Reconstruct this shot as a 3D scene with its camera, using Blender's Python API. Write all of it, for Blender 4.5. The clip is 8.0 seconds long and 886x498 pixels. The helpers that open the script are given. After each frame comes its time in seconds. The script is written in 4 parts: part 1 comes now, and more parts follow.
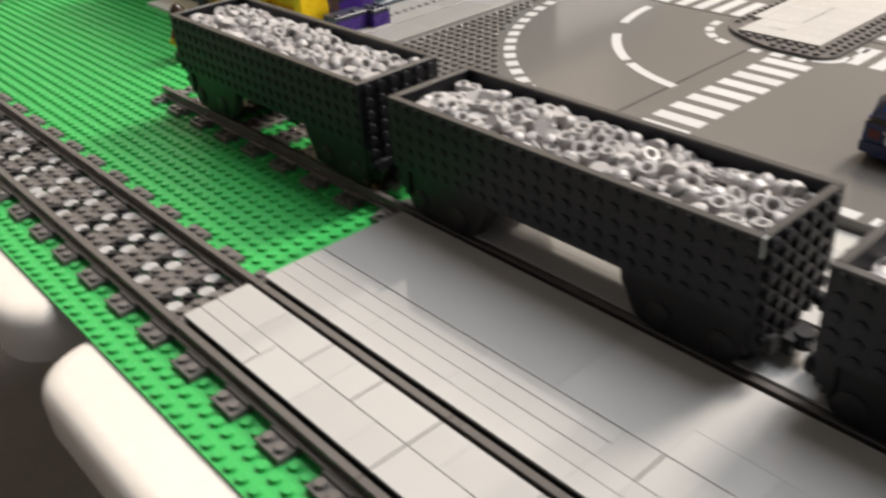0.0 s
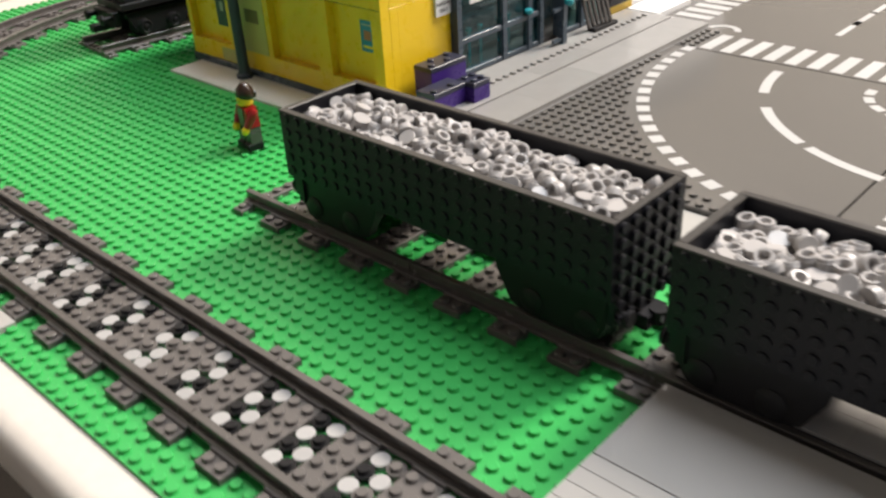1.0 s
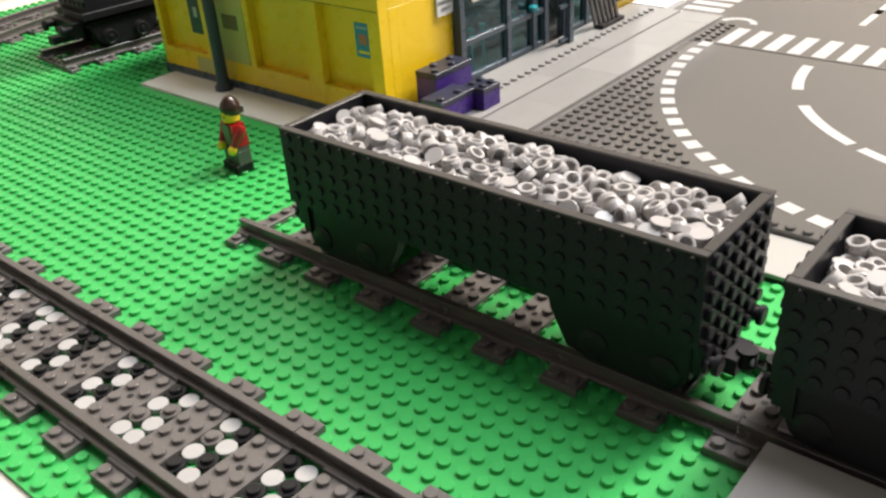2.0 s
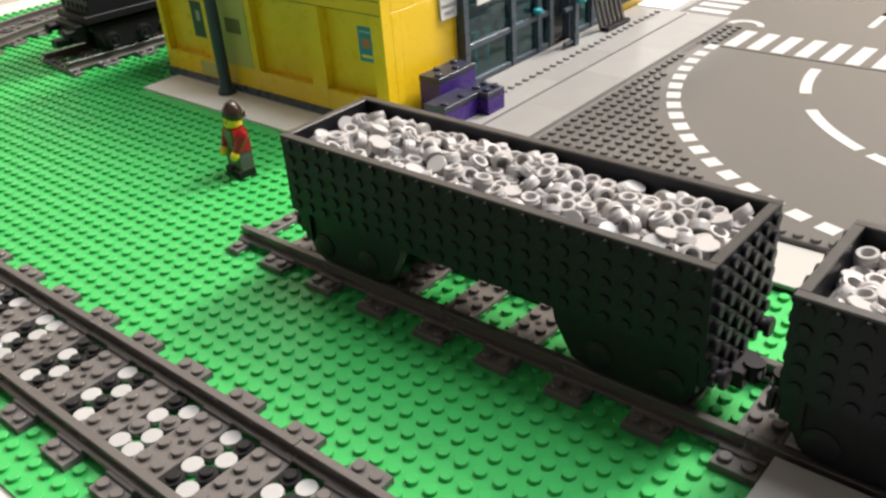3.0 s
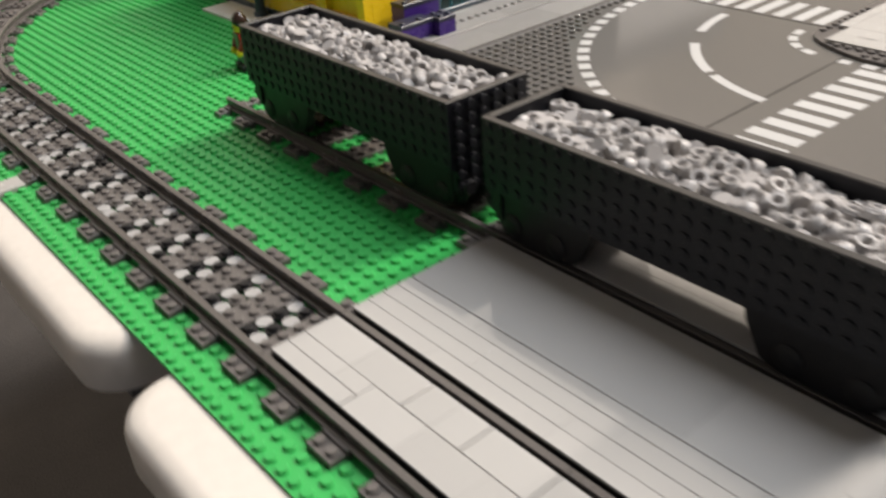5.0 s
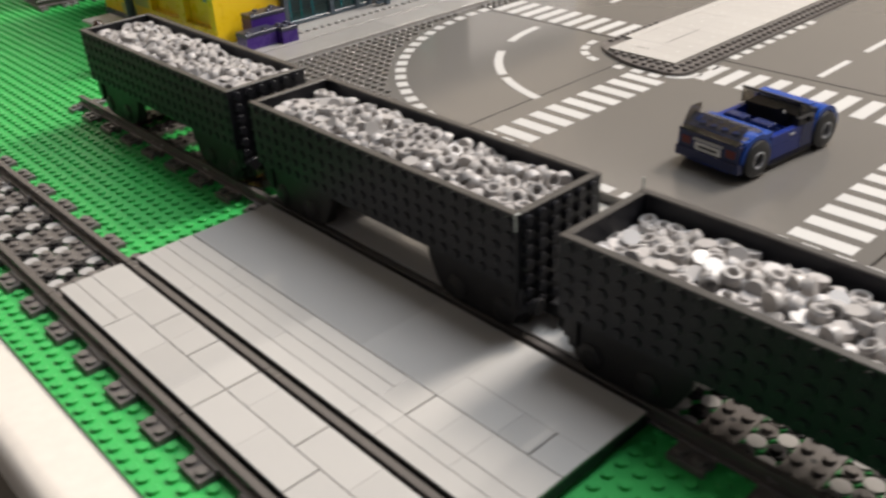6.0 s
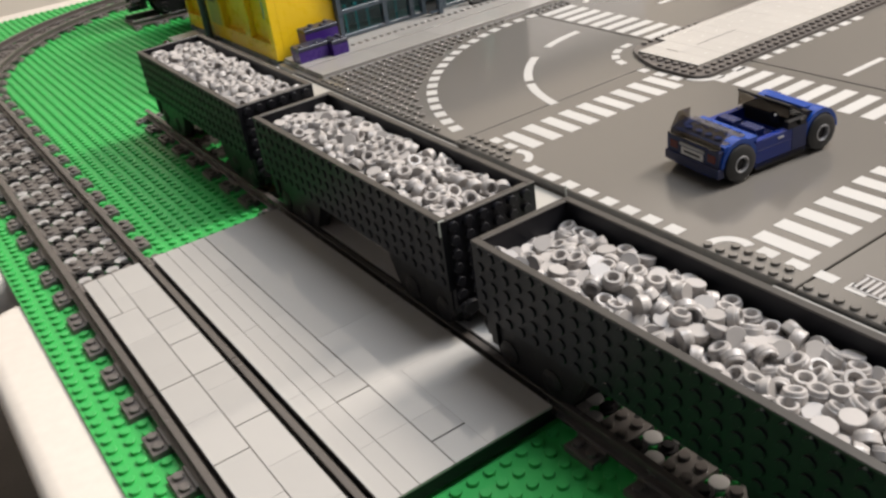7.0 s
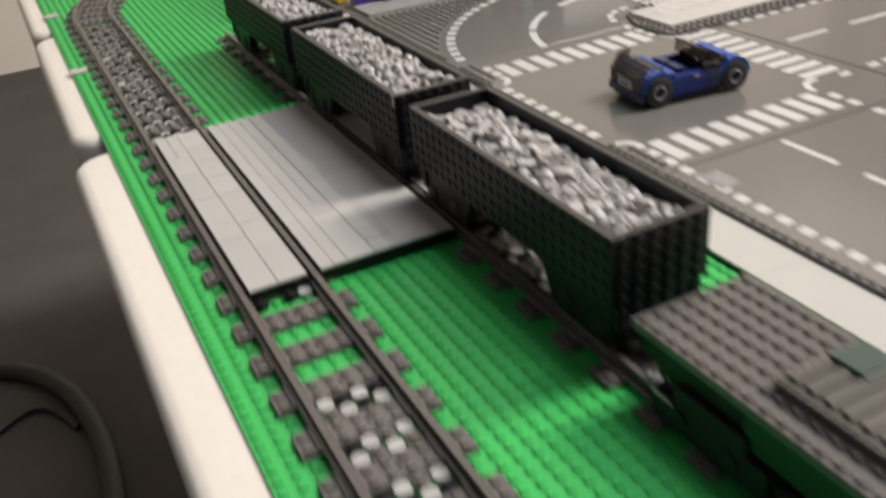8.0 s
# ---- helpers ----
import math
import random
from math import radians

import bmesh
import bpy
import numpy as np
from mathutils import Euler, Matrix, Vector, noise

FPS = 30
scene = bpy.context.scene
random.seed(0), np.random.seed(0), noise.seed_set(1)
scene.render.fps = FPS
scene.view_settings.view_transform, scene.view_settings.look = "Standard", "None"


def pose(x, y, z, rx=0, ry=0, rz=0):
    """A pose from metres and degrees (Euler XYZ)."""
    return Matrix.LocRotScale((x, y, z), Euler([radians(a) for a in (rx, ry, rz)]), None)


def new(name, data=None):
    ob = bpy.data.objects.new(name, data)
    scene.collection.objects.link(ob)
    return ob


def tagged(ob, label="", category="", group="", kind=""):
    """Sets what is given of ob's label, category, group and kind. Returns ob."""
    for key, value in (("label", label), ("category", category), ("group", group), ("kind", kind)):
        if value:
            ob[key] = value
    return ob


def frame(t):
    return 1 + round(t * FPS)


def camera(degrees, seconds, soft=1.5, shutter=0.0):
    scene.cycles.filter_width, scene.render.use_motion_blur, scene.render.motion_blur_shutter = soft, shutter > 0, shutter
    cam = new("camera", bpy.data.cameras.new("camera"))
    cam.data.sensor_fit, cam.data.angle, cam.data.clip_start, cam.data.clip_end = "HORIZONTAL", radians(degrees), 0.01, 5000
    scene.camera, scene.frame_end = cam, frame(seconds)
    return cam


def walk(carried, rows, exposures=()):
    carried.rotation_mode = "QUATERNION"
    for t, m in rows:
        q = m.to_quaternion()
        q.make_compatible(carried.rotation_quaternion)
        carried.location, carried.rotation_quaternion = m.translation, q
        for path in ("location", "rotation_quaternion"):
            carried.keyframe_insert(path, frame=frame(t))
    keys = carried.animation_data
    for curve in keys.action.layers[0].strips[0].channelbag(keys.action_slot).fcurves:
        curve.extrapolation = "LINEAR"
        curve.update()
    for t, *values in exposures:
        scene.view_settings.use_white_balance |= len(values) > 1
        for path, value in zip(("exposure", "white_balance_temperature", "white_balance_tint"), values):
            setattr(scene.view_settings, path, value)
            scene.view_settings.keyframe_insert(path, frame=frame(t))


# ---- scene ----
cam = camera(52.87, 8.0, soft=2.5, shutter=0.5)
ROWS = [
    (0, -0.1295, -0.3108, 0.2207, -41.921, -31.191, 3.671),
    (0.5, -0.1514, -0.2393, 0.2315, -42.313, -30.586, 3.302),
    (1, -0.1402, -0.1248, 0.2262, -47.508, -30.207, 2.864),
    (2.5, -0.1130, -0.0639, 0.2075, -50.535, -30.217, 3.666),
    (3, -0.1123, -0.0637, 0.2117, -50.092, -30.253, 3.832),
    (3.5, -0.1133, -0.0891, 0.2156, -48.294, -29.258, 4.172),
    (4, -0.1150, -0.1245, 0.2182, -44.533, -29.338, 5.928),
    (4.2, -0.1124, -0.1426, 0.2204, -42.694, -29.648, 5.756),
    (5.3, -0.1410, -0.3198, 0.2243, -40.244, -31.488, 4.022),
    (5.5, -0.1413, -0.3462, 0.2265, -42.103, -29.988, 3.325),
    (6, -0.1190, -0.4009, 0.2325, -42.862, -29.997, 2.914),
    (6.5, -0.0809, -0.4375, 0.2333, -38.892, -29.877, 5.141),
    (7, -0.0678, -0.4761, 0.2438, -34.996, -29.551, 7.192),
    (7.5, -0.0679, -0.5239, 0.2513, -29.829, -28.906, 5.725),
    (7.6, -0.0770, -0.5463, 0.2614, -28.847, -28.587, 4.098),
    (8, -0.0847, -0.6613, 0.2491, -26.944, -29.624, 5.054),
]

EXPOSURE = 0.11
STOPS = [(0.0, -0.08), (0.5, -0.18), (1.0, 0.03), (2.5, 0.25), (3.5, 0.23), (4.0, 0.09), (5.5, -0.28), (6.5, -0.14), (7.5, -0.33), (8.0, -0.38)]
walk(cam, [(t, pose(x, y, z, 90 + pitch, roll, yaw)) for t, x, y, z, yaw, pitch, roll in ROWS],
     exposures=[(t, EXPOSURE + e, 6750, 12) for t, e in STOPS])

# ---- world and lamps: a closed room lit by unseen, added ceiling panels ----
S = 0.008                      # one stud pitch; all toy sizes below are in studs
world = bpy.data.worlds.new("room_air")
scene.world = world
world.use_nodes = True
world.node_tree.nodes["Background"].inputs[0].default_value = (1.0, 0.93, 0.86, 1)
world.node_tree.nodes["Background"].inputs[1].default_value = 0.02

ROOM_X, ROOM_Y, FLOOR_Z, CEIL_Z = (-3.0, 4.5), (-4.4, 3.3), -0.76, 2.6
# first panel is the key; the others are added for fill and reflections
PANELS = [  # x, y, size x, size y, watts, colour
    (2.76, -0.54, 1.64, 0.62, 242.0, (1.0, 0.935, 0.855)),
    (1.12, -0.38, 1.36, 0.82, 68.0, (0.82, 0.90, 1.0)),
    (2.20, 2.45, 5.00, 1.60, 32.0, (1.0, 0.91, 0.80)),
    (2.55, -2.70, 1.64, 0.41, 46.0, (1.0, 0.96, 0.91)),
]


# ---- materials ----
def nodes_of(name):
    m = bpy.data.materials.new(name)
    m.use_nodes = True
    nt = m.node_tree
    return m, nt, nt.nodes["Principled BSDF"]


def plastic(name, rgb, rough=0.28, vary=0.10, bump=0.02, scale=9.0, coat=0.0, spec=0.5):
    """Moulded plastic: slight tone change from piece to piece, faint smudges and scratches in the gloss."""
    m, nt, b = nodes_of(name)
    L = nt.links.new
    tc = nt.nodes.new("ShaderNodeTexCoord")
    n1 = nt.nodes.new("ShaderNodeTexNoise")
    n1.inputs["Scale"].default_value = scale
    n1.inputs["Detail"].default_value = 4
    L(tc.outputs["Object"], n1.inputs["Vector"])
    n2 = nt.nodes.new("ShaderNodeTexNoise")
    n2.inputs["Scale"].default_value = 140
    n2.inputs["Detail"].default_value = 3
    L(tc.outputs["Object"], n2.inputs["Vector"])
    info = nt.nodes.new("ShaderNodeObjectInfo")
    add = nt.nodes.new("ShaderNodeMath")
    add.operation = "ADD"
    L(n1.outputs["Fac"], add.inputs[0])
    L(info.outputs["Random"], add.inputs[1])
    mr = nt.nodes.new("ShaderNodeMapRange")
    mr.inputs["From Min"].default_value, mr.inputs["From Max"].default_value = 0.2, 1.7
    mr.inputs["To Min"].default_value, mr.inputs["To Max"].default_value = 1 - vary, 1 + vary
    L(add.outputs[0], mr.inputs["Value"])
    mul = nt.nodes.new("ShaderNodeVectorMath")
    mul.operation = "SCALE"
    mul.inputs[0].default_value = rgb
    L(mr.outputs[0], mul.inputs["Scale"])
    L(mul.outputs[0], b.inputs["Base Color"])
    rr = nt.nodes.new("ShaderNodeMapRange")
    rr.inputs["From Min"].default_value, rr.inputs["From Max"].default_value = 0.3, 0.75
    rr.inputs["To Min"].default_value, rr.inputs["To Max"].default_value = rough * 0.95, rough * 1.08
    L(n2.outputs["Fac"], rr.inputs["Value"])
    L(rr.outputs[0], b.inputs["Roughness"])
    b.inputs["Specular IOR Level"].default_value = spec
    b.inputs["Coat Weight"].default_value = coat
    if bump:
        bp = nt.nodes.new("ShaderNodeBump")
        bp.inputs["Strength"].default_value = bump
        bp.inputs["Distance"].default_value = 0.0004
        L(n1.outputs["Fac"], bp.inputs["Height"])
        L(bp.outputs[0], b.inputs["Normal"])
    return m


def surface(name, rgb_a, rgb_b, scale=6.0, rough=0.7, bump=0.1, fine=180.0, dist=0.002):
    """A wall, floor or table surface: two tones mixed by noise, with fine relief."""
    m, nt, b = nodes_of(name)
    L = nt.links.new
    tc = nt.nodes.new("ShaderNodeTexCoord")
    n1 = nt.nodes.new("ShaderNodeTexNoise")
    n1.inputs["Scale"].default_value, n1.inputs["Detail"].default_value = scale, 6
    n2 = nt.nodes.new("ShaderNodeTexNoise")
    n2.inputs["Scale"].default_value, n2.inputs["Detail"].default_value = fine, 3
    L(tc.outputs["Object"], n1.inputs["Vector"])
    L(tc.outputs["Object"], n2.inputs["Vector"])
    av = nt.nodes.new("ShaderNodeMath")
    av.operation = "MULTIPLY_ADD"
    av.inputs[1].default_value = 0.45
    L(n2.outputs["Fac"], av.inputs[0])
    hal = nt.nodes.new("ShaderNodeMath")
    hal.operation = "MULTIPLY"
    hal.inputs[1].default_value = 0.55
    L(n1.outputs["Fac"], hal.inputs[0])
    L(hal.outputs[0], av.inputs[2])
    ramp = nt.nodes.new("ShaderNodeValToRGB")
    ramp.color_ramp.elements[0].position, ramp.color_ramp.elements[1].position = 0.35, 0.65
    ramp.color_ramp.elements[0].color, ramp.color_ramp.elements[1].color = (*rgb_a, 1), (*rgb_b, 1)
    L(av.outputs[0], ramp.inputs[0])
    L(ramp.outputs[0], b.inputs["Base Color"])
    b.inputs["Roughness"].default_value = rough
    bp = nt.nodes.new("ShaderNodeBump")
    bp.inputs["Strength"].default_value, bp.inputs["Distance"].default_value = bump, dist
    L(n2.outputs["Fac"], bp.inputs["Height"])
    L(bp.outputs[0], b.inputs["Normal"])
    return m


def clear(name, rgb, rough=0.05, spec=0.5):
    m, nt, b = nodes_of(name)
    b.inputs["Base Color"].default_value = (*rgb, 1)
    b.inputs["Transmission Weight"].default_value = 1.0
    b.inputs["Roughness"].default_value = rough
    b.inputs["IOR"].default_value = 1.45
    b.inputs["Specular IOR Level"].default_value = spec
    return m


def glow(name, rgb, strength):
    m, nt, b = nodes_of(name)
    b.inputs["Base Color"].default_value = (0.8, 0.8, 0.8, 1)
    b.inputs["Emission Color"].default_value = (*rgb, 1)
    b.inputs["Emission Strength"].default_value = strength
    return m


GREEN = plastic("green_plastic", (0.034, 0.388, 0.087), 0.40, 0.05, spec=0.36)
DARK_GREY = plastic("dark_grey_plastic", (0.112, 0.100, 0.093), 0.32, 0.10)
RAIL_GREY = plastic("rail_grey_plastic", (0.088, 0.078, 0.072), 0.26, 0.08)
BLACK = plastic("black_plastic", (0.0105, 0.0100, 0.0110), 0.45, 0.12, spec=0.25)
WALL_BLACK = plastic("satin_black_plastic", (0.0105, 0.0105, 0.0135), 0.42, 0.15, spec=0.25)
# paler than the wall black: the rim's glancing reflection is put into the colour
RIM_BLACK = plastic("rim_sheen_black_plastic", (0.038, 0.034, 0.031), 0.38, 0.2, spec=0.5)
LIGHT_GREY = plastic("light_grey_plastic", (0.40, 0.39, 0.385), 0.22, 0.06)
LOAD_GREY = plastic("load_grey_plastic", (0.376, 0.353, 0.339), 0.36, 0.20)
TILE_GREY = plastic("tile_grey_plastic", (0.388, 0.374, 0.355), 0.045, 0.06, 0.012, 30)
WALK_GREY = plastic("walkway_grey_plastic", (0.285, 0.272, 0.256), 0.20, 0.10, 0.02, 60)
PAVING = plastic("white_paving_plastic", (0.80, 0.77, 0.73), 0.35, 0.05)
CREAM = plastic("cream_tile_plastic", (0.41, 0.39, 0.365), 0.26, 0.04)
PALE_PLATE = plastic("pale_plate_plastic", (0.40, 0.385, 0.355), 0.30, 0.06)
WHITE = plastic("white_plastic", (0.70, 0.69, 0.68), 0.25, 0.05)
PALE_GREY = plastic("pale_round_plastic", (0.37, 0.36, 0.35), 0.2, 0.12)
ROAD = plastic("road_grey_plastic", (0.127, 0.118, 0.108), 0.15, 0.05, 0.02, 5, spec=0.68)
PAINT = plastic("road_white_paint", (0.44, 0.43, 0.415), 0.38, 0.06)
YELLOW = plastic("yellow_plastic", (0.85, 0.55, 0.018), 0.28, 0.05)
PURPLE = plastic("purple_plastic", (0.045, 0.016, 0.165), 0.28, 0.06)
BLUE = plastic("blue_plastic", (0.004, 0.045, 0.26), 0.24, 0.06)
NAVY = plastic("dark_blue_plastic", (0.010, 0.018, 0.075), 0.22, 0.06)
RED = plastic("red_plastic", (0.30, 0.010, 0.010), 0.3, 0.05)
ORANGE_RED = plastic("orange_red_plastic", (0.55, 0.09, 0.03), 0.3, 0.05)
SKIN_YELLOW = plastic("bright_yellow_plastic", (0.85, 0.60, 0.02), 0.3, 0.04)
BROWN = plastic("dark_brown_plastic", (0.035, 0.016, 0.010), 0.25, 0.08)
SLATE = plastic("slate_blue_plastic", (0.055, 0.075, 0.095), 0.28, 0.08)
LID_SLATE = plastic("dark_slate_plastic", (0.028, 0.030, 0.050), 0.3, 0.08)
VENT = plastic("olive_brown_plastic", (0.16, 0.13, 0.05), 0.35, 0.1)
BEAD = plastic("glossy_dark_plastic", (0.16, 0.155, 0.15), 0.15, 0.2)
SAND_GREEN = plastic("olive_plastic", (0.46, 0.42, 0.13), 0.35, 0.08)
VENT_GREY = plastic("olive_grey_plastic", (0.105, 0.094, 0.080), 0.4, 0.1)
HOOD_GREY = plastic("dark_olive_grey_plastic", (0.050, 0.044, 0.036), 0.4, 0.1)
SEA_GREEN = plastic("sea_green_plastic", (0.040, 0.064, 0.050), 0.35, 0.1)
DARK_GREEN = plastic("dark_green_plastic", (0.004, 0.012, 0.008), 0.25, 0.1)
TEAL = plastic("teal_plastic", (0.02, 0.28, 0.30), 0.2, 0.06)
CHROME = plastic("bright_metal", (0.40, 0.40, 0.41), 0.25, 0.03)
POSTER_BLUE = plastic("poster_blue_print", (0.02, 0.22, 0.36), 0.4, 0.08)
POSTER_DARK = plastic("poster_dark_print", (0.03, 0.045, 0.06), 0.4, 0.1)
POSTER_PALE = plastic("poster_pale_print", (0.40, 0.42, 0.40), 0.4, 0.1)
POSTER_ORANGE = plastic("poster_orange_print", (0.42, 0.15, 0.08), 0.4, 0.1)
DARK_RED = plastic("dark_red_plastic", (0.10, 0.006, 0.008), 0.25, 0.06)
INK = plastic("black_ink", (0.02, 0.02, 0.02), 0.5, 0.05)
RUBBER = plastic("black_rubber", (0.012, 0.012, 0.012), 0.55, 0.1)
SMOKE = clear("smoked_clear_plastic", (0.30, 0.27, 0.23), 0.10, 0.15)
TEAL_GLASS = clear("teal_clear_plastic", (0.25, 0.62, 0.66))
TABLE = surface("table_laminate", (0.66, 0.60, 0.535), (0.72, 0.66, 0.59), 3.0, 0.42, 0.04)
FLOOR = surface("floor_carpet", (0.055, 0.049, 0.046), (0.092, 0.083, 0.078), 4.0, 0.95, 0.6, 300.0, 0.004)
WALL = surface("wall_paint", (0.75, 0.70, 0.62), (0.81, 0.76, 0.68), 2.0, 0.8, 0.1)
CEILING = surface("ceiling_board", (0.56, 0.56, 0.56), (0.62, 0.62, 0.62), 8.0, 0.9, 0.2)
WALL_DARK = surface("dark_wall_paint", (0.115, 0.112, 0.110), (0.145, 0.140, 0.136), 2.0, 0.85, 0.1)
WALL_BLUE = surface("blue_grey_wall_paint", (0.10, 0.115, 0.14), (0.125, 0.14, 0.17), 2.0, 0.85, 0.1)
WALL_TAN = surface("tan_wall_paint", (0.31, 0.28, 0.243), (0.355, 0.325, 0.283), 2.0, 0.85, 0.1)
STEEL = plastic("table_leg_steel", (0.10, 0.10, 0.10), 0.4, 0.1)
LAMP_GLOW = glow("lamp_diffuser", (1.0, 0.95, 0.88), 0.1)


# ---- mesh building ----
class Geo:
    """Collects faces, in studs; made() turns them into one mesh."""

    def __init__(self):
        self.v, self.f, self.m, self.mats, self.cur = [], [], [], [], 0

    def use(self, mat):
        if mat not in self.mats:
            self.mats.append(mat)
        self.cur = self.mats.index(mat)
        return self

    def add(self, verts, faces):
        k = len(self.v)
        self.v += verts
        self.f += [tuple(i + k for i in f) for f in faces]
        self.m += [self.cur] * len(faces)
        return self

    def box(self, x0, x1, y0, y1, z0, z1, c=0.0):
        """A block; c: chamfer along its upper edges."""
        if c:
            v = [(x0, y0, z0), (x1, y0, z0), (x1, y1, z0), (x0, y1, z0),
                 (x0, y0, z1 - c), (x1, y0, z1 - c), (x1, y1, z1 - c), (x0, y1, z1 - c),
                 (x0 + c, y0 + c, z1), (x1 - c, y0 + c, z1), (x1 - c, y1 - c, z1), (x0 + c, y1 - c, z1)]
            f = [(3, 2, 1, 0)] + [(i, (i + 1) % 4, 4 + (i + 1) % 4, 4 + i) for i in range(4)]
            f += [(4 + i, 4 + (i + 1) % 4, 8 + (i + 1) % 4, 8 + i) for i in range(4)] + [(8, 9, 10, 11)]
        else:
            v = [(x, y, z) for z in (z0, z1) for x, y in ((x0, y0), (x1, y0), (x1, y1), (x0, y1))]
            f = [(3, 2, 1, 0), (4, 5, 6, 7)] + [(i, (i + 1) % 4, 4 + (i + 1) % 4, 4 + i) for i in range(4)]
        return self.add(v, f)

    def lathe(self, cx, cy, cz, profile, n=12, axis="z", close=True):
        """A turned shape: profile is (radius, height) from bottom to top along the axis."""
        v, f = [], []
        for r, h in profile:
            for i in range(n):
                a = 2 * math.pi * i / n
                p, q = r * math.cos(a), r * math.sin(a)
                v.append({"z": (cx + p, cy + q, cz + h), "x": (cx + h, cy + p, cz + q), "y": (cx + q, cy + h, cz + p)}[axis])
        for j in range(len(profile) - 1):
            for i in range(n):
                f.append((j * n + i, j * n + (i + 1) % n, (j + 1) * n + (i + 1) % n, (j + 1) * n + i))
        if close:
            f.append(tuple(range(n - 1, -1, -1)))
            k = (len(profile) - 1) * n
            f.append(tuple(range(k, k + n)))
        return self.add(v, f)

    def cyl(self, cx, cy, z0, z1, r, n=12, axis="z"):
        if axis == "z":
            return self.lathe(cx, cy, z0, [(r, 0), (r, z1 - z0)], n)
        return self

    def stud(self, x, y, z, n=12, h=0.21, r=0.30):
        k = len(self.v)
        for rr, zz in ((r, z), (r, z + h - 0.03), (r - 0.03, z + h)):
            self.v += [(x + rr * math.cos(2 * math.pi * i / n), y + rr * math.sin(2 * math.pi * i / n), zz) for i in range(n)]
        for j in range(2):
            self.f += [(k + j * n + i, k + j * n + (i + 1) % n, k + (j + 1) * n + (i + 1) % n, k + (j + 1) * n + i) for i in range(n)]
        self.f.append(tuple(range(k + 2 * n, k + 3 * n)))
        self.m += [self.cur] * (2 * n + 1)
        return self

    def side_stud(self, x, y, z, d, n=10, h=0.21, r=0.30):
        """A stud that points sideways: d is '+x', '-x', '+y' or '-y'."""
        k = len(self.v)
        s = 1 if d[0] == "+" else -1
        for rr, hh in ((r, 0.0), (r, h - 0.03), (r - 0.03, h)):
            for i in range(n):
                a = 2 * math.pi * i / n * s
                p, q = rr * math.cos(a), rr * math.sin(a)
                self.v.append((x + s * hh, y + p, z + q) if d[1] == "x" else (x - p, y + s * hh, z + q))
        for j in range(2):
            self.f += [(k + j * n + i, k + j * n + (i + 1) % n, k + (j + 1) * n + (i + 1) % n, k + (j + 1) * n + i) for i in range(n)]
        self.f.append(tuple(range(k + 2 * n, k + 3 * n)))
        self.m += [self.cur] * (2 * n + 1)
        return self

    def prism(self, outline, z0, z1, c=0.0):
        """An upright prism over an anticlockwise outline of (x, y)."""
        n = len(outline)
        v = [(x, y, z0) for x, y in outline] + [(x, y, z1) for x, y in outline]
        f = [tuple(range(n - 1, -1, -1)), tuple(range(n, 2 * n))] + [(i, (i + 1) % n, n + (i + 1) % n, n + i) for i in range(n)]
        return self.add(v, f)

    def swept(self, outline, axis, a, b):
        """A prism of an outline in the two other axes: along 'x' the outline is (y, z); along 'y' it is (x, z)."""
        n = len(outline)
        if axis == "x":
            v = [(t, p, q) for t in (a, b) for p, q in outline]
        else:
            v = [(p, t, q) for t in (a, b) for p, q in outline]
        f = [tuple(range(n - 1, -1, -1)), tuple(range(n, 2 * n))] + [(i, (i + 1) % n, n + (i + 1) % n, n + i) for i in range(n)]
        return self.add(v, f)

    def turn(self, m, start=0):
        for i in range(start, len(self.v)):
            self.v[i] = tuple(m @ Vector(self.v[i]))
        return self

    def mesh(self, name, mat=None, smooth=False):
        me = bpy.data.meshes.new(name)
        me.from_pydata([(x * S, y * S, z * S) for x, y, z in self.v], [], self.f)
        for mt in (self.mats or [mat]):
            me.materials.append(mt)
        if self.mats:
            me.polygons.foreach_set("material_index", self.m)
        bm = bmesh.new()
        bm.from_mesh(me)
        bmesh.ops.recalc_face_normals(bm, faces=bm.faces)
        bm.to_mesh(me)
        bm.free()
        if smooth:
            me.polygons.foreach_set("use_smooth", [True] * len(me.polygons))
            me.set_sharp_from_angle(angle=radians(40))
        me.update()
        return me


def thing(name, label, category, group="", kind="", at=None):
    ob = new(name)
    ob.empty_display_size = 0.01
    if at is not None:
        ob.matrix_basis = at
    return tagged(ob, label, category, group, kind)


def part(name, geo, mat, parent, label="", kind="", smooth=False):
    """One mesh object under a thing or a part; geo is a Geo or a ready mesh."""
    me = geo if isinstance(geo, bpy.types.Mesh) else geo.mesh(name, mat, smooth)
    ob = new(name, me)
    ob.parent = parent
    return tagged(ob, label, kind=kind)


def single(name, geo, mat, label, category, group="", kind="", smooth=False):
    me = geo if isinstance(geo, bpy.types.Mesh) else geo.mesh(name, mat, smooth)
    return tagged(new(name, me), label, category, group, kind)


def at(x, y, z, rz=0.0, rx=0.0, ry=0.0):
    return pose(x * S, y * S, z * S, rx, ry, rz)


# ---- the room ----
def slab(name, x0, x1, y0, y1, z0, z1, mat, label, category):
    g = Geo().box(x0 / S, x1 / S, y0 / S, y1 / S, z0 / S, z1 / S)
    return single(name, g, mat, label, category, kind="structure")


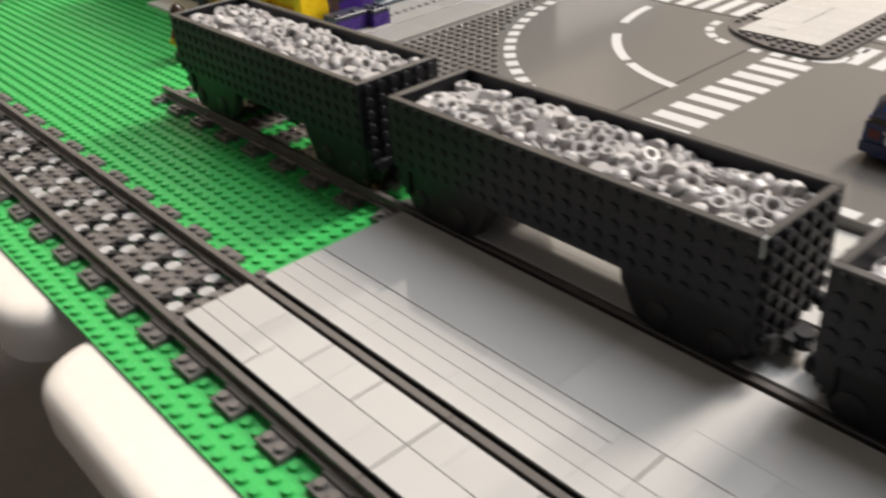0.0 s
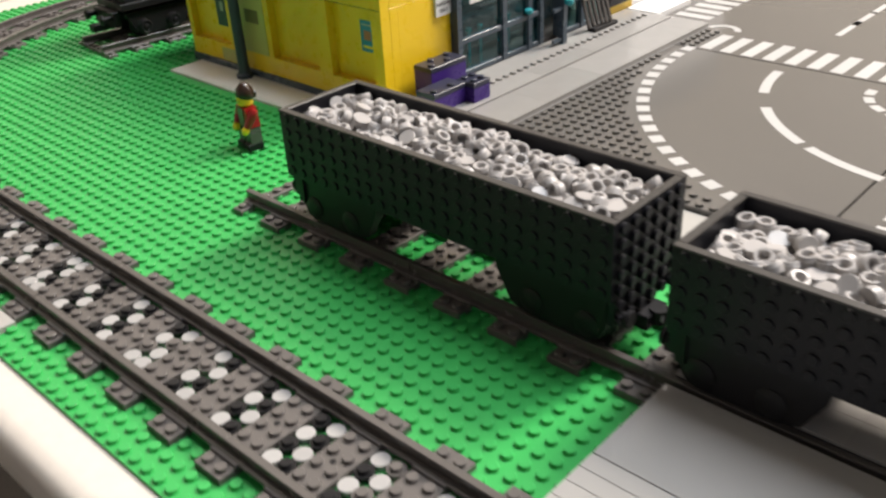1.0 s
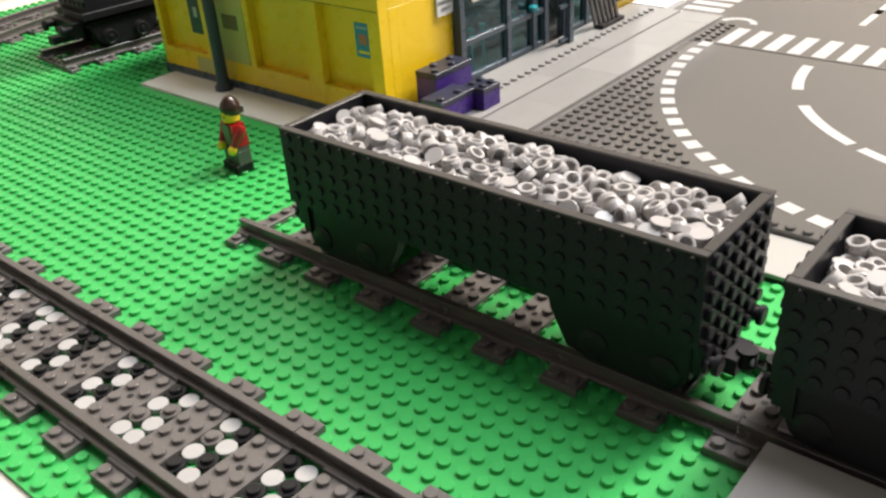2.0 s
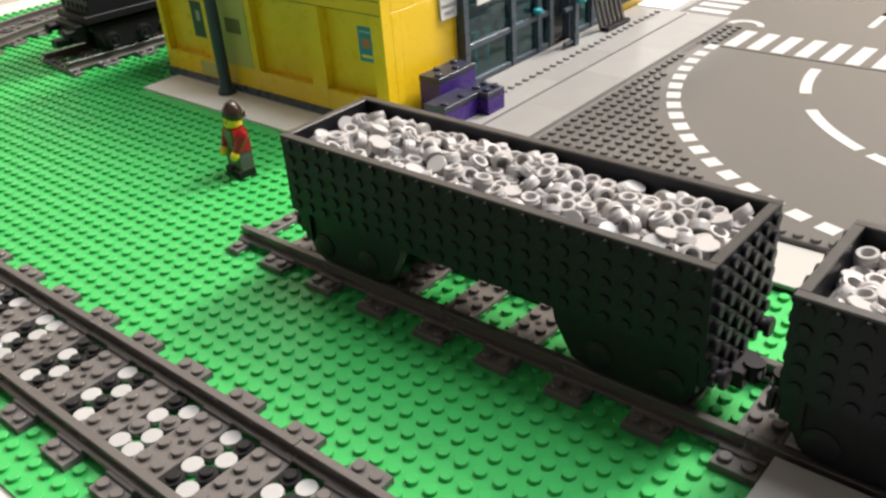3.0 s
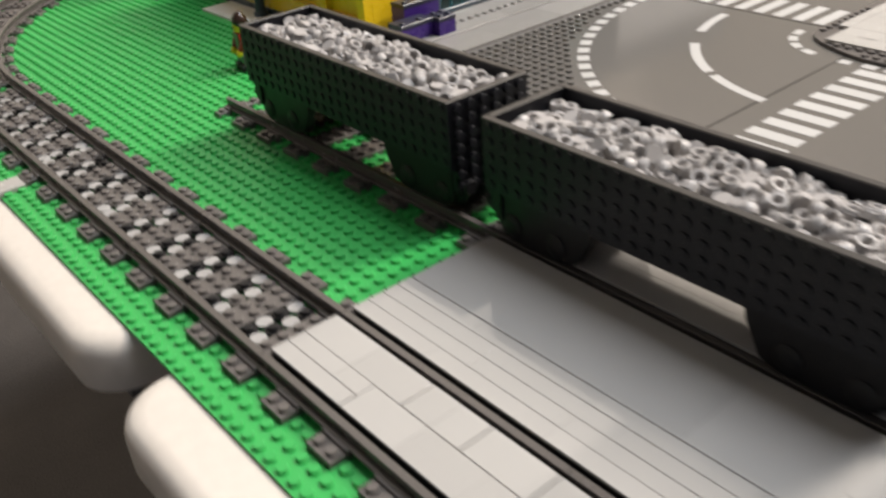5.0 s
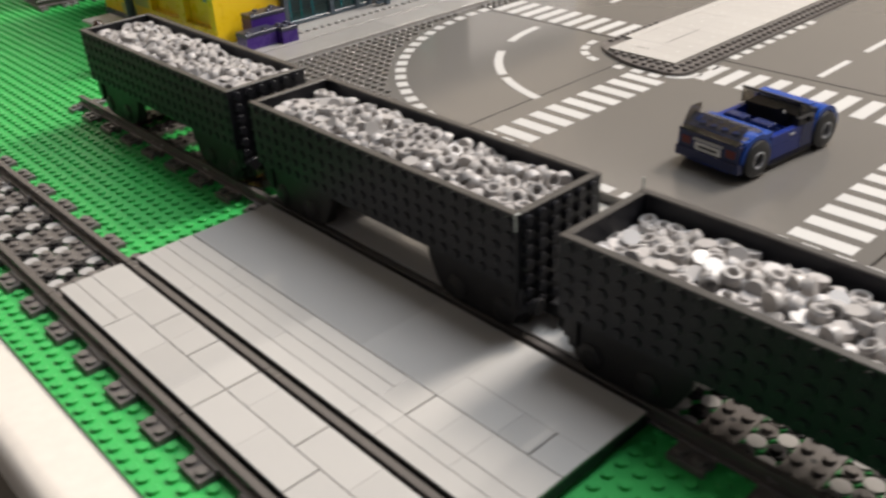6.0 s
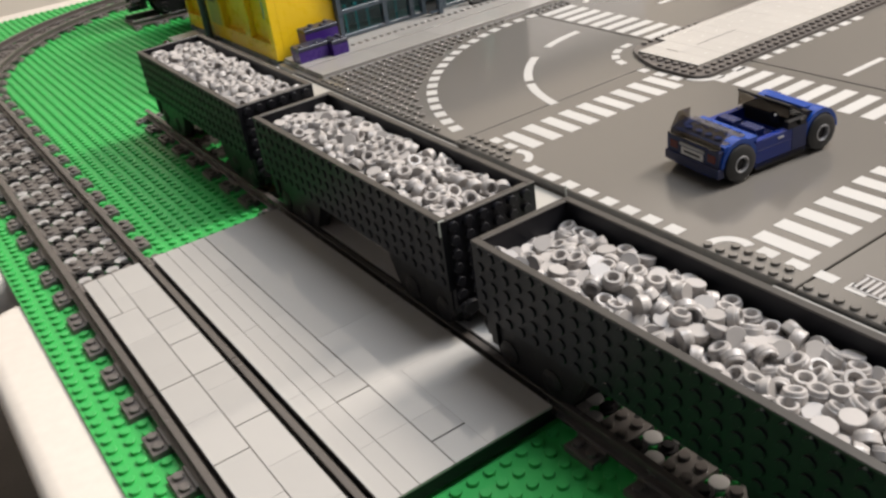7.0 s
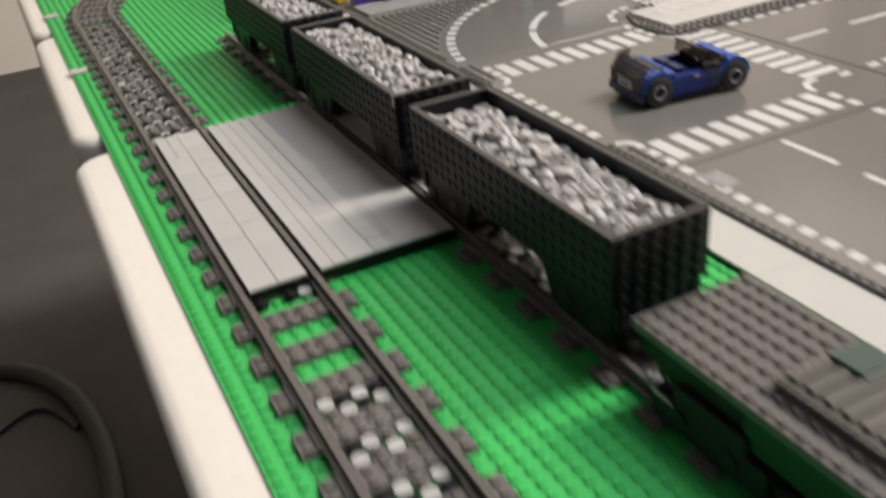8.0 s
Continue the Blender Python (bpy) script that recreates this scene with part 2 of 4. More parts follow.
X0, X1 = ROOM_X
Y0, Y1 = ROOM_Y
# corner of an unseen wall, added to keep west light off the near half
BLOCKER_X, BLOCKER_Y = -0.95, 0.10
slab("floor", X0, X1, Y0, Y1, FLOOR_Z - 0.05, FLOOR_Z, FLOOR, "dark grey-brown carpet floor of the room", "floor")
slab("ceiling", X0 - 0.1, X1 + 0.1, Y0 - 0.1, Y1 + 0.1, CEIL_Z, CEIL_Z + 0.05, CEILING, "pale grey ceiling board above the table", "ceiling")
slab("wall_north", X0 - 0.1, X1 + 0.1, Y1, Y1 + 0.1, FLOOR_Z - 0.05, CEIL_Z, WALL, "plain beige painted wall", "wall")
slab("wall_south", X0 - 0.1, X1 + 0.1, Y0 - 0.1, Y0, FLOOR_Z - 0.05, CEIL_Z, WALL_DARK, "plain dark grey painted wall", "wall")
slab("wall_west", X0 - 0.1, X0, BLOCKER_Y, Y1, FLOOR_Z - 0.05, CEIL_Z, WALL, "plain beige painted wall beyond the added blocking wall", "wall")
slab("wall_blocker_return", X0 - 0.1, BLOCKER_X - 0.1, BLOCKER_Y - 0.1, BLOCKER_Y, FLOOR_Z - 0.05, CEIL_Z, WALL, "unseen beige return of the added light-blocking wall", "wall")
slab("wall_west_blocker", BLOCKER_X - 0.1, BLOCKER_X, Y0, BLOCKER_Y, FLOOR_Z - 0.05, CEIL_Z, WALL_BLUE, "unseen blue-grey wall added to block light from the west", "wall")
slab("wall_east", X1, X1 + 0.1, Y0, Y1, FLOOR_Z - 0.05, CEIL_Z, WALL_TAN, "plain tan painted wall", "wall")

for px, py, sx, sy, watts, tone in PANELS:
    lt = thing("added_ceiling_light", "unseen white ceiling panel added to light the scene", "ceiling light", "ceiling lights", at=pose(px, py, CEIL_Z))
    g = Geo()
    for a, b, c, d in ((-sx / 2 - .03, -sx / 2, -sy / 2 - .03, sy / 2 + .03), (sx / 2, sx / 2 + .03, -sy / 2 - .03, sy / 2 + .03),
                       (-sx / 2, sx / 2, -sy / 2 - .03, -sy / 2), (-sx / 2, sx / 2, sy / 2, sy / 2 + .03)):
        g.box(a / S, b / S, c / S, d / S, -0.02 / S, -0.001 / S)
    part("frame", g, WHITE, lt)
    part("diffuser", Geo().box(-sx / 2 / S, sx / 2 / S, -sy / 2 / S, sy / 2 / S, -0.010 / S, -0.002 / S), LAMP_GLOW, lt)
    lamp = bpy.data.lights.new("panel_light", "AREA")
    lamp.shape, lamp.size, lamp.size_y, lamp.energy, lamp.color = "RECTANGLE", sx, sy, watts, tone
    lo = new("panel_light", lamp)
    lo.matrix_basis = pose(px, py, CEIL_Z - 0.022)


# ---- tables ----
def table(name, x0, x1, y0, y1, top, label):
    t = thing(name, label, "table", "white tables")
    prof = [(2.2, -4.0), (0.7, -3.9), (0.15, -3.5), (0.0, -2.9), (0.0, -1.0), (0.15, -0.45), (0.55, -0.1), (1.2, 0.0)]
    rad, n = 3.2, 8
    v, f = [], []
    for ins, z in prof:
        r = rad - min(ins, 1.2) * 0.5
        for cx, cy, a0 in ((x1 - ins - r, y1 - ins - r, 0), (x0 + ins + r, y1 - ins - r, 90), (x0 + ins + r, y0 + ins + r, 180), (x1 - ins - r, y0 + ins + r, 270)):
            for i in range(n + 1):
                a = radians(a0 + 90 * i / n)
                v.append((cx + r * math.cos(a), cy + r * math.sin(a), top + z))
    m = 4 * (n + 1)
    for j in range(len(prof) - 1):
        f += [(j * m + i, j * m + (i + 1) % m, (j + 1) * m + (i + 1) % m, (j + 1) * m + i) for i in range(m)]
    f += [tuple(range(m - 1, -1, -1)), tuple(range((len(prof) - 1) * m, len(prof) * m))]
    part("tabletop", Geo().add(v, f), TABLE, t, "cream-white laminate top with a rounded edge", smooth=True)
    for lx in (x0 + 40, x1 - 12):
        for ly in (y0 + 12, y1 - 12):
            part("leg", Geo().lathe(lx, ly, FLOOR_Z / S, [(2.4, 0), (2.4, 0.5), (1.9, 0.8), (1.9, top - 4.0 - FLOOR_Z / S)], 16), STEEL, t, smooth=True)
    part("apron", Geo().box(x0 + 3, x1 - 3, y0 + 5, y1 - 5, top - 7.5, top - 4.0), STEEL, t)
    return t


table("table", -9.6, 150, -150, 4.4, -0.2, "cream-white table with a rounded edge under the train layout")
table("table", -8.9, 150, 8.3, 55.6, -0.2, "cream-white table standing end to end with the others")
table("table", -8.7, 150, 57.6, 111, -0.2, "cream-white table at the far end of the layout")


# ---- green baseplates ----
def baseplate(x0, x1, y0, y1, skip=None):
    b = thing("baseplate", "bright green studded toy baseplate lying on the white table", "baseplate", "green baseplates")
    part("plate", Geo().box(x0 + .01, x1 - .01, y0 + .01, y1 - .01, -0.2, 0.0), GREEN, b)
    g = Geo()
    for i in range(int(x0), int(x1)):
        for j in range(int(y0), int(y1)):
            if not (skip and skip(i + .5, j + .5)):
                g.stud(i + .5, j + .5, 0.0, 10)
    part("studs", g, GREEN, b, kind="stuff", smooth=True)


baseplate(-6, 26, -96, -64)
baseplate(-6, 26, -64, -32)
baseplate(-6, 26, -32, 0, lambda x, y: x > 3)
baseplate(-6, 26, 0, 32)
baseplate(-6, 27, 32, 64, lambda x, y: x > 26.4 and y > 35.9)
baseplate(-6, 26, 64, 104)
baseplate(26, 66, 64, 104, lambda x, y: x > 30 and y < 65.6)


# ---- railway track ----
def tie_geo(mat, n=10):
    g = Geo().use(mat)
    g.box(-4, 4, -0.98, 0.98, 0.0, 0.40, 0.03)
    for i in (-3.5, -1.5, -0.5, 0.5, 1.5, 3.5):
        for j in (-0.5, 0.5):
            g.stud(i, j, 0.40, n)
    g.box(-3.1, -1.95, -1.0, 1.0, 0.40, 0.56, 0.04)
    g.box(1.95, 3.1, -1.0, 1.0, 0.40, 0.56, 0.04)
    g.use(BLACK).lathe(0, 0, 0.40, [(0.17, 0), (0.17, 0.006)], 10)
    return g


RAIL_PROFILE = [(-0.45, 0.40), (0.45, 0.40), (0.45, 0.54), (0.40, 0.58), (0.13, 0.62), (0.13, 1.0), (0.21, 1.04), (0.21, 1.17), (0.18, 1.2), (-0.18, 1.2), (-0.21, 1.17), (-0.21, 1.04), (-0.13, 1.0), (-0.13, 0.62), (-0.40, 0.58), (-0.45, 0.54)]
TIE_MESH = tie_geo(DARK_GREY).mesh("tie", None, True)


HALF_TIE = Geo().use(DARK_GREY)
HALF_TIE.box(-4, 4, -0.48, 0.48, 0.0, 0.40, 0.03)
for i in (-3.5, -1.5, -0.5, 0.5, 1.5, 3.5):
    HALF_TIE.stud(i, 0, 0.40, 10)
HALF_TIE.box(-3.1, -1.95, -0.5, 0.5, 0.40, 0.56, 0.04).box(1.95, 3.1, -0.5, 0.5, 0.40, 0.56, 0.04)
HALF_MESH = HALF_TIE.mesh("half_tie", None, True)


def straight_track(cx, y0, label, first=1.0, length=16.0, half=None):
    """A piece of straight track along y from y0; first: where its first tie lies; half: where a half-width end tie lies."""
    t = thing("track_straight", label, "toy track", "track pieces", at=at(cx, y0, 0))
    for sx in (-2.5, 2.5):
        part("rail", Geo().swept([(sx + p, q) for p, q in RAIL_PROFILE], "y", 0.03, length - 0.03), RAIL_GREY, t)
    y = first
    while y < length - 0.9:
        o = part("tie", TIE_MESH, None, t)
        o.location = (0, y * S, 0)
        y += 4
    if half is not None:
        o = part("end_tie", HALF_MESH, None, t)
        o.location = (0, half * S, 0)
    return t


def curved_track(cx, cy, radius, a0, a1, label):
    """A curve round (cx, cy), from angle a0 to a1 in degrees."""
    t = thing("track_curve", label, "toy track", "track pieces", at=at(cx, cy, 0))
    n = 8
    for off in (-2.5, 2.5):
        v, f = [], []
        m = len(RAIL_PROFILE)
        for i in range(n + 1):
            a = radians(a0 + (a1 - a0) * i / n)
            for p, q in RAIL_PROFILE:
                r = radius + off + p
                v.append((r * math.cos(a), r * math.sin(a), q))
        for i in range(n):
            f += [(i * m + j, i * m + (j + 1) % m, (i + 1) * m + (j + 1) % m, (i + 1) * m + j) for j in range(m)]
        f += [tuple(range(m)), tuple(range(n * m, (n + 1) * m))]
        part("rail", Geo().add(v, f), RAIL_GREY, t)
    for k in range(4):
        a = a0 + (a1 - a0) * (k + .5) / 4
        o = part("tie", TIE_MESH, None, t)
        o.matrix_basis = at(radius * math.cos(radians(a)), radius * math.sin(radians(a)), 0, a)
        # a dark grey plate is added in the gap after each tie, for its shadow
        b = a + (a1 - a0) / 8
        o = part("filler_plate", GAP_SHADE_MESH, None, t)
        o.matrix_basis = at(radius * math.cos(radians(b)), radius * math.sin(radians(b)), 0, b)
    return t


GAP_SHADE_MESH = Geo().box(-1.98, 1.98, -.92, .92, 0.0, .30, .03).mesh("filler_plate", DARK_GREY)


TX = 16.15                     # the siding's middle line
TRACK_LABEL = "dark grey plastic toy railway track on the green baseplate"
straight_track(0, 48, TRACK_LABEL, length=7.0)
for k in range(9):
    straight_track(0, 32 - 16 * k, TRACK_LABEL)
straight_track(TX, 17.4, "dark grey plastic toy railway track ending on the green baseplate", first=-0.1, half=15.4)
for k in range(8):
    straight_track(TX, 1.4 - 16 * k, TRACK_LABEL, first=-0.1)
for k in range(5):
    curved_track(40, 55, 40, 180 - 22.5 * k, 157.5 - 22.5 * k, "curved dark grey plastic toy railway track on green baseplate")
CROSS = (25.4, 77.0)           # where the cross track ends
for k in range(3):
    t = straight_track(0, 0, TRACK_LABEL, 4.0 if k == 0 else 0.0, half=0.5 if k == 0 else None)
    t.matrix_basis = at(*CROSS, 0, -95) @ Matrix.Translation((0, 16 * k * S, 0))


# ---- round pieces between the ties ----
def round_plate_mesh(mat, studded):
    g = Geo()
    if studded:
        g.lathe(0, 0, 0, [(0.40, 0), (0.40, 0.1), (0.49, 0.12), (0.49, 0.40), (0.30, 0.40), (0.30, 0.58), (0.27, 0.61)], 12)
    else:
        g.lathe(0, 0, 0, [(0.40, 0), (0.40, 0.1), (0.49, 0.12), (0.49, 0.37), (0.46, 0.40)], 14)
    return g.mesh("round_piece", mat, True)


ROUND_PALE = round_plate_mesh(PALE_GREY, False)
ROUND_DARK = round_plate_mesh(BLACK, True)
ROUND_GREY = round_plate_mesh(DARK_GREY, True)
rng = random.Random(7)


def ballast(cx, ys, label):
    b = thing("ballast", label, "toy ballast", "ballast between ties")
    for y in ys:
        cells = [(i, j) for i in range(4) for j in range(2)]
        start = rng.random() < 0.5
        for i, j in cells:
            pale = ((i + j) % 2 == 0) == start if rng.random() < 0.93 else rng.random() < 0.5
            me = ROUND_PALE if pale else (ROUND_DARK if rng.random() < 0.7 else ROUND_GREY)
            o = part("round_tile" if pale else "round_plate", me, None, b)
            o.matrix_basis = at(cx - 1.5 + i + rng.uniform(-.03, .03), y + j - .5 + rng.uniform(-.03, .03), -0.04 if pale else -0.02, rng.uniform(0, 360))
    return b


ballast(0, [3 + 4 * k for k in range(13)], "pale and black round toy pieces filling gaps between the ties")
ballast(0, [-45 - 4 * k for k in range(7)], "pale and black round toy pieces filling gaps between the ties")
end_ballast = thing("ballast", "one pale and two black round toy pieces at the crossing's edge", "toy ballast", "ballast between ties")
for x, me in ((1.5, ROUND_PALE), (.5, ROUND_DARK), (-1.5, ROUND_DARK)):
    part("round_tile" if me is ROUND_PALE else "round_plate", me, None, end_ballast).matrix_basis = at(x, -32.52, 0.0)
ballast(TX, [-32.7 - 4 * k for k in range(6)], "pale and black round toy pieces between ties under the wagons")


# ---- level crossing ----
crossing = thing("level_crossing", "light grey glossy tiled toy level crossing laid across both tracks", "level crossing")
for a, b in ((-2.3, 2.3), (2.7, 13.3), (13.7, 18.3), (18.7, 26)):
    part("base_plate", Geo().box(a, b, -31.98, -0.02, 0.30, 0.66), BLACK, crossing, "black plate under the tiles")
for a, b in ((-1.97, 1.97), (3.03, 12.97), (14.03, 17.97), (19.03, 25.98)):
    part("tile_bed", Geo().box(a, b, -31.97, -0.03, 0.665, 1.10), BLACK, crossing)
TOP = 1.27
tile_cache = {}


def tile(x0, x1, y0, y1, z, parent, mat, h=0.40, name="tile", gap=0.004, jitter=0.006):
    key = (round(x1 - x0, 3), round(y1 - y0, 3), mat.name, h, gap)
    if key not in tile_cache:
        w, d = (x1 - x0) / 2 - gap, (y1 - y0) / 2 - gap
        tile_cache[key] = Geo().box(-w, w, -d, d, -h, 0.0, 0.010).mesh(name, mat)
    o = part(name, tile_cache[key], None, parent)
    o.matrix_basis = at((x0 + x1) / 2, (y0 + y1) / 2, z + rng.uniform(-jitter, jitter), rng.uniform(-.05, .05), rng.uniform(-.07, .07), rng.uniform(-.07, .07))
    return o


def tile_run(x0, x1, cuts, parent, mat, z=TOP, open_at=()):
    """A row of tiles along y; open_at names the cuts with a wider joint."""
    for a, b in zip(cuts, cuts[1:]):
        tile(x0, x1, min(a, b) + (.04 if b in open_at else 0), max(a, b) - (.04 if a in open_at else 0), z, parent, mat, 0.16)


tile_run(-2, -1.03, [0, -6], crossing, TILE_GREY, open_at=(-6,))
tile_run(-1, 0, [0, -4, -6], crossing, TILE_GREY)
tile_run(-2, -.02, [-6, -10, -14, -16, -20, -24, -28, -32], crossing, TILE_GREY, open_at=(-6, -16, -24))
tile_run(.02, 2, [0, -4, -8, -10, -12, -16, -18, -22, -26, -30, -32], crossing, TILE_GREY, open_at=(-8, -12, -16, -22))
tile_run(3, 3.98, [0, -6, -14, -22, -24, -32], crossing, TILE_GREY)
tile_run(4, 4.98, [0, -8, -14, -22, -24, -28, -32], crossing, TILE_GREY)
tile_run(5, 5.97, [0, -8, -16, -22], crossing, TILE_GREY)
tile_run(6, 6.96, [0, -6, -14, -22], crossing, TILE_GREY)
tile_run(5, 6.98, [-22, -24, -26, -28, -32], crossing, TILE_GREY, open_at=(-24,))
tile_run(7.02, 13, [0, -18, -24], crossing, TILE_GREY)
tile_run(7.02, 9, [-24, -28, -30, -32], crossing, TILE_GREY, open_at=(-30,))
tile_run(9, 13, [-24, -32], crossing, TILE_GREY)
for a in (14, 16):
    tile_run(a, a + 2, [0, -4, -8, -16, -20, -24, -28, -32], crossing, TILE_GREY)
for a in (19, 21, 23):
    tile_run(a, a + 2, [0, -8, -12, -20, -28, -32], crossing, TILE_GREY)
tile_run(25, 26, [0, -8, -16, -24, -32], crossing, TILE_GREY)


# ---- wagons ----
def wheel_geo():
    return Geo().lathe(0, 0, 0, [(0.25, -0.55), (0.9, -0.5), (1.05, -0.42), (1.05, -0.1), (1.25, 0.0), (1.25, 0.12), (0.9, 0.16), (0.3, 0.2)], 16, "x")


WHEEL_MESH = wheel_geo().mesh("wheel", BLACK, True)


def bogie(parent, cy, zt, out=1):
    """A closed four-wheeled bogie under a wagon, from the rail up to height zt; out: which end slopes."""
    g = Geo()
    g.box(-2.0, 2.0, -3.0, 3.0, zt - 0.8, zt)
    for s in (-1, 1):
        frame_side = [(-4.1 * out, zt), (-4.0 * out, zt - .6), (-3.1 * out, 1.7), (-2.0 * out, 1.4), (1.9 * out, 1.4), (2.5 * out, 1.75), (3.4 * out, zt - .3), (3.5 * out, zt)]
        g.swept(frame_side, "x", min(2.05 * s, 2.72 * s), max(2.05 * s, 2.72 * s))
        for yy in (-1.7, 1.7):
            g.lathe(2.72 * s, yy, 2.3, [(0.75, -0.05 * s), (0.75, 0.06 * s), (0.5, 0.16 * s), (0.3, 0.18 * s)], 14, "x")
    b = part("bogie", g, BLACK, parent, smooth=True)
    b.location = (0, cy * S, 0)
    for yy in (-1.7, 1.7):
        for s in (-1, 1):
            w = part("wheel", WHEEL_MESH, None, b)
            w.matrix_basis = at(1.75 * s, yy, 2.25, 180 if s > 0 else 0)
    return b


WZ0, WZ1, WLEN, WHW = 4.40, 8.66, 24.1, 3.27


def wagon_meshes():
    half = WLEN / 2
    side = Geo()
    side.box(-0.2, 0.2, -half, half, WZ0, WZ1, 0.03)
    rows, cols = 5, 24
    rise = (WZ1 - WZ0) / 5
    for r in range(rows):
        for c in range(cols):
            side.side_stud(-0.2, -half + 0.55 + c * 23 / 23.0, WZ0 + 0.45 + r * rise, "-x", h=0.10, r=0.29)
    end = Geo()
    end.box(0.45 - WHW, WHW - 0.45, -0.2, 0.2, WZ0 - 1.55, WZ1, 0.03)
    for r in range(-2, rows):
        for c in range(6):
            end.side_stud(-2.5 + c, -0.2, WZ0 + 0.45 + r * rise, "-y", r=0.30)
    return side.mesh("side_wall", WALL_BLACK, True), end.mesh("end_wall", WALL_BLACK, True)


SIDE_MESH, END_MESH = wagon_meshes()


def hopper_wagon(y_mid):
    w = thing("hopper_wagon", "black open toy hopper wagon with studded walls and grey load", "toy wagon", "hopper wagons", at=at(TX, y_mid, 0))
    half = WLEN / 2
    for s in (0, 180):
        o = part("side_wall", SIDE_MESH, None, w)
        o.matrix_basis = at(.24 - WHW if s == 0 else WHW - .24, 0, 0, s)
        o = part("end_wall", END_MESH, None, w)
        o.matrix_basis = at(0, -half + .2 if s == 0 else half - .2, 0, s)
    # rim strips carry the top edge's sheen as a paler colour
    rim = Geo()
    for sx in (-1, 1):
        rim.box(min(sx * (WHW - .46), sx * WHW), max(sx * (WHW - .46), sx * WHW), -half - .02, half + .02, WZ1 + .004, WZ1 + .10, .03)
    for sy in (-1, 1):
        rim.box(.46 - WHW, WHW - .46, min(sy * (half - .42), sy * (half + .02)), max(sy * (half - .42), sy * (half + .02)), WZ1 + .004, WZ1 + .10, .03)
    beads = Geo()
    for j in range(24):
        for sx in (-1, 1):
            beads.lathe(sx * (WHW - .04), -half + .55 + j, WZ1 - .14, [(.10, 0), (.085, .05 * sx), (.03, .085 * sx)], 8, "x")
    part("bead_trim", beads, BEAD, w, "tiny glossy bumps below the rim", kind="stuff", smooth=True)
    part("rim", rim, RIM_BLACK, w, "black top edge, coloured paler for its glancing sheen")
    part("wagon_floor", Geo().box(.47 - WHW, WHW - .47, -half + .4, half - .4, WZ0, WZ0 + .4), BLACK, w)
    ch = Geo()
    ch.box(-2.8, 2.8, -half + .92, half - .92, WZ0 - .40, WZ0 - .01)
    ch.box(-1.2, 1.2, -half + .92, half - .92, WZ0 - 1.2, WZ0 - .40)
    part("chassis", ch, BLACK, w)
    for cy in (-8.7, 8.7):
        bogie(w, cy, WZ0 - .41, 1 if cy > 0 else -1)
    for s in (-1, 1):
        c = Geo()
        c.box(-0.9, 0.9, min(s * (half - 1), s * (half + 0.75)), max(s * (half - 1), s * (half + 0.75)), 1.9, 2.7, 0.05)
        c.lathe(0, s * (half + 0.85), 2.05, [(0.45, 0), (0.45, 0.8)], 12)
        part("coupling", c, BLACK, w, smooth=True)
        part("magnet", Geo().lathe(0, s * (half + 1.15), 2.45, [(.30, -.1), (.34, -.05), (.34, .05), (.30, .1)], 14, "y"), CHROME, w, "bright metal coupling magnet", smooth=True)
        b = Geo()
        for bx in (-2.2, 2.2):
            b.lathe(bx, s * (half - 0.42), 3.2, [(0.3, 0), (0.3, 0.75 * s), (0.48, 0.8 * s), (0.48, 0.98 * s), (0.42, 1.04 * s)], 12, "y")
        b.box(-2.9, 2.9, min(s * (half - .9), s * (half - .41)), max(s * (half - .9), s * (half - .41)), 2.5, WZ0 - .005)
        part("buffer_beam", b, BLACK, w, smooth=True)
    return w


W_MID = [15.22, -11.84, -38.66]
WAGONS = [hopper_wagon(ym) for ym in W_MID]
HALF = WLEN / 2
part("clip", Geo().box(-WHW - .10, -WHW - .02, -HALF - .05, -HALF + .03, WZ1 - .75, WZ1 + .08).box(-WHW - .10, -WHW + .25, -HALF - .05, -HALF + .03, WZ1 + .105, WZ1 + .17), POSTER_PALE, WAGONS[1], "tiny pale clip hooked over the rim")
part("clip", Geo().box(WHW - .2, WHW - .12, HALF - .1, HALF - .02, WZ1 + .105, WZ1 + .75), POSTER_PALE, WAGONS[2], "tiny pale clip standing on the rim")


# ---- the load: small round pieces heaped in each wagon ----
def cup_mesh(n):
    """A small round piece, open underneath."""
    return Geo().lathe(0, 0, 0, [(0.22, 0.30), (0.27, -0.03), (0.30, -0.06), (0.41, -0.06), (0.44, -0.03), (0.455, 0.09), (0.49, 0.12), (0.495, 0.42), (0.465, 0.455)], n)


CUP_SMOOTH = cup_mesh(14).mesh("round_piece", LOAD_GREY, True)


def heap(u, v):
    """Height of the heap in a wagon, u across and v along, both from -1 to 1."""
    edge = 1 - max(abs(u) ** 3, abs(v) ** 10)
    return 7.92 + 0.58 * edge + 0.17 * math.sin(5 * v + 1.3 * u) * edge


